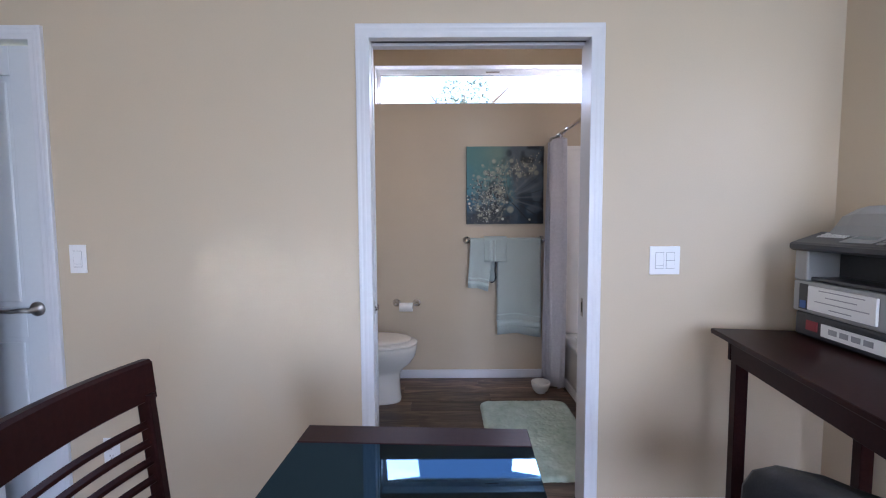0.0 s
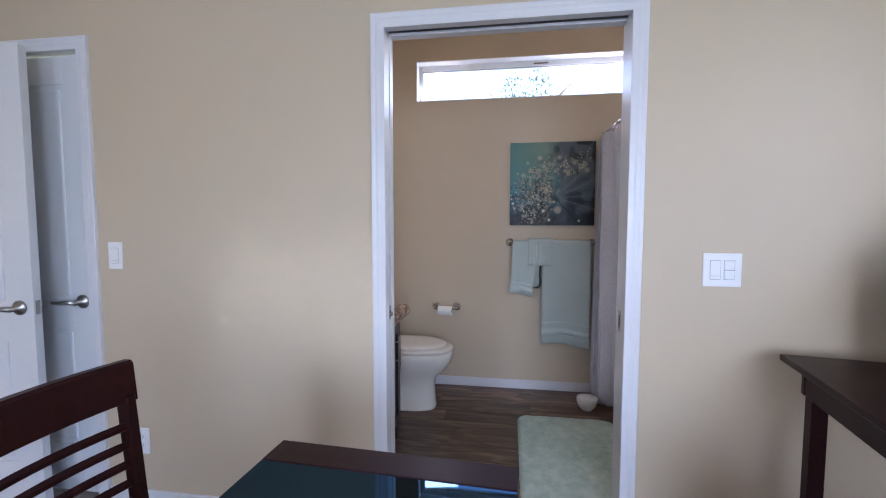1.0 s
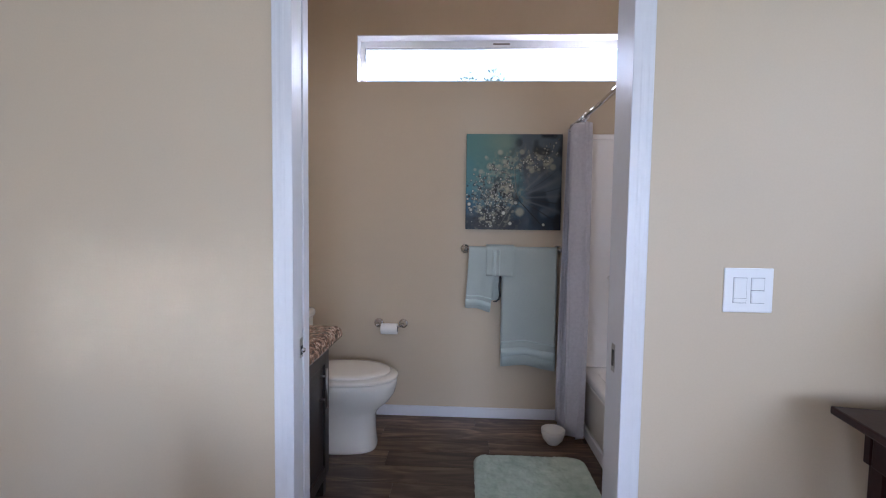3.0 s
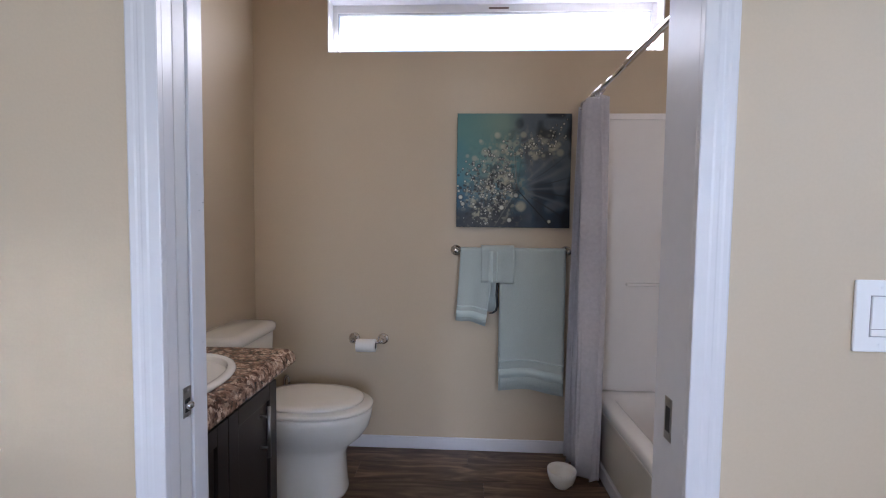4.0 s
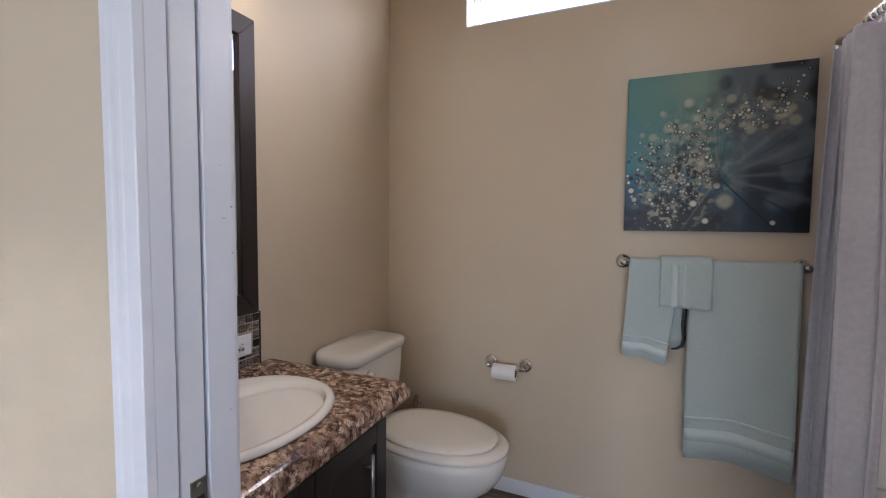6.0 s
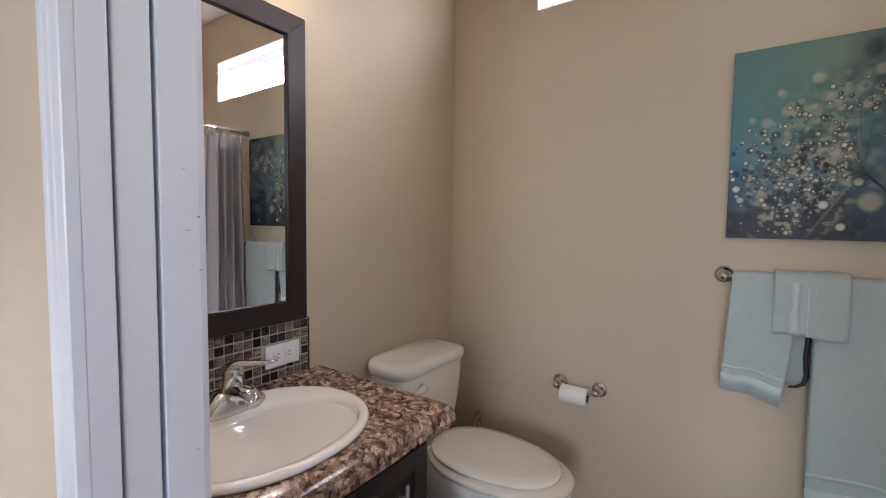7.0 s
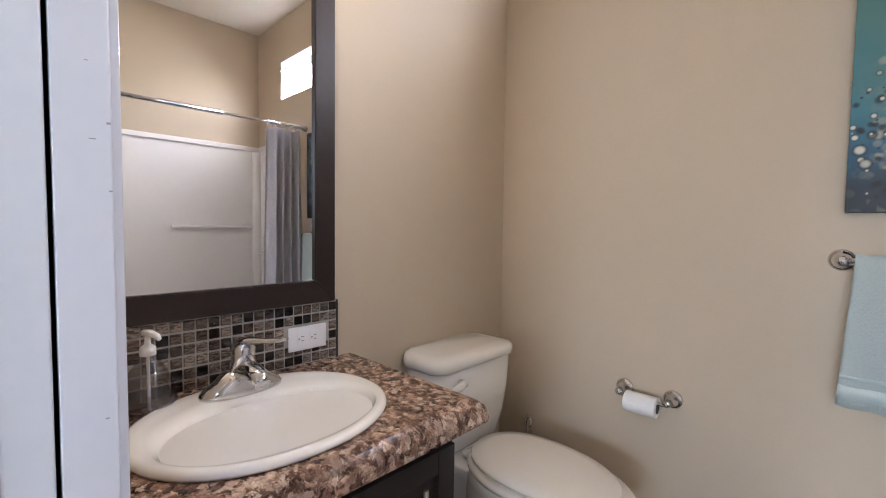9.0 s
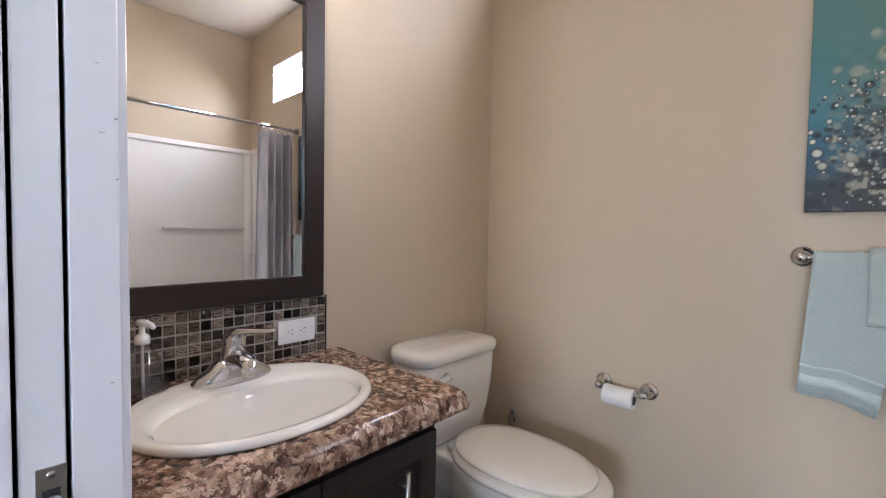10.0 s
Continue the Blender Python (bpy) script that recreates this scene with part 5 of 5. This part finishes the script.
for r in range(3):
    for c in range(8):
        key("button", 0.50 + r * 0.14, 0.58 + r * 0.14, -0.145 + c * 0.0135, -0.136 + c * 0.0135, PAPER)
key("display_panel", 0.18, 0.92, -0.27, -0.165, GREYPLASTIC, 0.0015)
key("display", 0.45, 0.80, -0.255, -0.18, SCREEN, 0.003)
for r in range(4):
    for c in range(5):
        key("button", 0.15 + r * 0.2, 0.26 + r * 0.2, -0.435 + c * 0.032, -0.415 + c * 0.032, GREYPLASTIC)
lid = part("scanner_lid", rings([[Vector((x, y, z)) for x, z in ((0.05 + d, 0.30), (0.055 + d, 0.30 + 0.075 * k), (0.075 + d, 0.30 + 0.11 * k), (0.12 + d, 0.30 + 0.135 * k), (PD, 0.30 + 0.135 * k), (PD, 0.295), (0.09, 0.295))] for y, k, d in ((-PW, 1, 0), (-PW + 0.15, 1, 0), (-0.13, 1.0, 0), (-0.085, 0.93, 0.004), (-0.055, 0.7, 0.012), (-0.045, 0.45, 0.016))]), GREYPLASTIC, printer)
part("paper_feeder", boxes(((0.05, -PW - 0.005, 0.405), (PD - 0.01, -PW + 0.14, 0.455)), bevel=0.012), GREYPLASTIC, lid)
part("feeder_slot", boxes(((0.046, -PW + 0.005, 0.415), (0.052, -PW + 0.13, 0.428))), SLOT, lid)
sheet = part("paper_sheet", boxes(((-0.010, -0.315, 0.100), (-0.002, -0.075, 0.178)), bevel=0.0015), PAPER, printer, "white certificate sheet")
for k, w in enumerate((0.16, 0.11, 0.19, 0.08)):
    part("text_bar", boxes(((-0.0108, -0.25 - w / 2 + 0.05, 0.166 - k * 0.018), (-0.0098, -0.25 + w / 2 + 0.05, 0.169 - k * 0.018))), GREYINK, sheet)
part("sticker", boxes(((-0.0025, -0.065, 0.095), (-0.0005, -0.03, 0.18))), DARKPLASTIC, printer)
part("sticker", boxes(((-0.0035, -0.060, 0.100), (-0.0022, -0.035, 0.125))), BLUEINK, printer, "blue sticker patch")
info_card = part("sticker", boxes(((-0.0025, -0.44, 0.090), (-0.0005, -0.345, 0.185))), DARKPLASTIC, printer)
for k in range(7):
    part("text_bar", boxes(((-0.0035, -0.43, 0.098 + k * 0.012), (-0.0022, -0.36, 0.102 + k * 0.012))), PAPER, info_card)
strip = part("sticker", boxes(((0.0020, -0.38, 0.022), (0.0045, -0.12, 0.062))), PAPER, printer, "printed strip on the tray")
part("text_bar", boxes(((0.0010, -0.105, 0.030), (0.0045, -0.06, 0.062))), REDINK, printer)
for k in range(4):
    part("text_bar", boxes(((0.0010, -0.30 + k * 0.04, 0.035), (0.0022, -0.27 + k * 0.04, 0.052))), GREYINK, strip)
aerial = tagged(part("antenna", tube([(1.215, -0.195, CZ), (1.214, -0.195, CZ + 0.02), (1.198, -0.185, CZ + 0.20)], [0.012, 0.006, 0.005]), DARKPLASTIC, smooth=True), "thin black antenna standing on the console table", "antenna")

# ---- study: office chair tucked at the console ----
office = thing("office_chair", "black leather office chair at the console table", "chair", at=(0.90, -0.80, 0), turn=38.0)
part("backrest", rings([[Vector((x + 0.03 * (v * v), 0.24 * v * w, z)) for x, v in [(-0.165 - 0.03 * math.cos(a), math.sin(a)) for a in [2 * math.pi * i / 28 for i in range(28)]]] for w, z in
                       ((0.70, 0.44), (0.92, 0.46), (1.0, 0.52), (0.99, 0.58), (0.90, 0.63), (0.70, 0.665), (0.35, 0.68))]), LEATHER, office, smooth=True)
part("seat", rings([rrect(-0.15 - a, 0.21 + a, -0.22 - a, 0.22 + a, 0.09, z) for a, z in ((0.0, 0.40), (0.02, 0.415), (0.02, 0.45), (0.0, 0.475), (-0.06, 0.485))]), LEATHER, office, smooth=True)
part("column", tube([(0.03, 0, 0.08), (0.03, 0, 0.40)], 0.028), DARKPLASTIC, office, smooth=True)
for k in range(5):
    a = 2 * math.pi * k / 5
    foot = part("base_leg", tube([(0.03, 0, 0.10), (0.03 + 0.26 * math.cos(a), 0.26 * math.sin(a), 0.065)], [0.024, 0.016]), DARKPLASTIC, office, smooth=True)
    part("caster", lathe([(0.002, -0.02), (0.026, -0.018), (0.027, 0.0), (0.026, 0.018), (0.002, 0.02)], (0.03 + 0.26 * math.cos(a), 0.26 * math.sin(a), 0.028), "y", 18), DARKPLASTIC, foot, smooth=True)

# ---- outside ----
bm = bmesh.new()
for p in ((-900, -900), (900, -900), (900, 900), (-900, 900)):
    bm.verts.new((*p, -0.6))
bm.faces.new(bm.verts)
structure("ground", bm, GRASS, "grassy ground outside the house", "ground")


def tree(name, label, x, y, top, spread, seed, peaks):
    rnd = random.Random(seed)
    t = thing(name, label, "tree", at=(x, y, -0.6))
    h = top + 0.6
    part("trunk", tube([(0, 0, 0), (0.03, 0, h * 0.3), (-0.02, 0.03, h * 0.6), (0, 0, h * 0.9)], [0.13, 0.10, 0.06, 0.02]), BARK, t, smooth=True)
    for k in range(9):
        a, z = rnd.uniform(0, 6.28), h * rnd.uniform(0.3, 0.8)
        r = spread * rnd.uniform(0.4, 0.9)
        part("limb", tube([(0, 0, z), (r * 0.5 * math.cos(a), r * 0.5 * math.sin(a), z + 0.12 * h), (r * math.cos(a), r * math.sin(a), z + 0.2 * h)], [0.04, 0.025, 0.008], 6), BARK, t)
    verts, faces = [], []
    for k in range(9000):
        px, pt, ps = rnd.choice(peaks)
        d = rnd.random() ** 0.7
        z = h * (0.28 + 0.72 * (1 - d)) * pt
        r = ps * spread * (0.05 + d) * rnd.random() ** 0.45
        a = rnd.uniform(0, 6.28)
        c = Vector((px + r * math.cos(a), r * math.sin(a), z + rnd.uniform(-0.12, 0.12)))
        u = Vector((rnd.uniform(-1, 1), rnd.uniform(-1, 1), rnd.uniform(-1, 1))).normalized()
        v = u.orthogonal().normalized()
        s = rnd.uniform(0.03, 0.065)
        i = len(verts)
        verts += [c - u * s, c + v * s * 0.4, c + u * s, c - v * s * 0.4]
        faces.append((i, i + 1, i + 2, i + 3))
    me = bpy.data.meshes.new("crown")
    me.from_pydata([tuple(v) for v in verts], [], faces)
    me.materials.append(LEAF)
    ob = new("crown", me)
    ob.parent = t
    ob["kind"] = "stuff"
    return t


tree("tree", "young tree with two leafy tops outside the window", 0.385, 8.5, 4.76, 1.40, 4, [(-0.30, 0.985, 1.5), (0.31, 1.0, 1.5), (0.0, 0.86, 1.3)])
tree("tree", "broad leafy tree standing further off", 7.5, 10.5, 5.6, 1.5, 11, [(0, 1.0, 1.0), (0.6, 0.9, 0.9)])

# ---- pieces: mosaic tiles and floor planks ----
splash = tagged(part("splashback", boxes(((BL + 0.0005, VY0, CT + 0.0005), (BL + 0.004, 0.7615, 0.9805))), GROUT), "glass mosaic splashback in smoky browns", "splashback")
part("edge_trim", boxes(((BL + 0.0005, 0.7618, CT + 0.0005), (BL + 0.0085, 0.7650, 0.9805))), TRACK, splash, "dark metal edging")
bm = boxes(((0, -0.0121, -0.0121), (0.0045, 0.0121, 0.0121)), bevel=0.0012, segments=1)
tile_mesh = mesh_of("tile", bm, MOSAIC)
for r in range(6):
    for c in range(22):
        y, z = 0.7465 - c * 0.0283, CT + 0.0160 + r * 0.0294
        if y - 0.0127 < VY0 or (0.600 < y < 0.720 and 0.848 < z < 0.912):
            continue
        tile = new("tile", tile_mesh)
        tile.parent = splash
        tile.location = (BL + 0.0035 + random.uniform(-0.0003, 0.0003), y, z)
        tile.rotation_euler = (random.uniform(-0.008, 0.008), random.uniform(-0.02, 0.02), random.uniform(-0.02, 0.02))

plank_meshes = {}
PWID, PLEN = 0.152, 1.22
row_count = int((BY - YB) / PWID) + 1
for r in range(row_count):
    y1 = BY - r * PWID
    y0 = max(y1 - PWID, YB)
    left, right = (BL, 0.81) if y0 > BY0 - 0.02 else (XL - 0.12, XR)
    x = left - (r * 0.47 % 1.0) * PLEN
    while x < right:
        a, b = max(x, left), min(x + PLEN, right)
        x += PLEN
        if b - a < 0.03:
            continue
        size = (round(b - a, 3), round(y1 - y0, 3))
        if size not in plank_meshes:
            plank_meshes[size] = mesh_of("plank", boxes(((0.0006, 0.0006, -0.0045), (size[0] - 0.0006, size[1] - 0.0006, 0.0)), bevel=0.0007, segments=1), PLANK)
        ob = new("plank", plank_meshes[size])
        ob.parent = floor
        ob.location = (a, y0, 0)
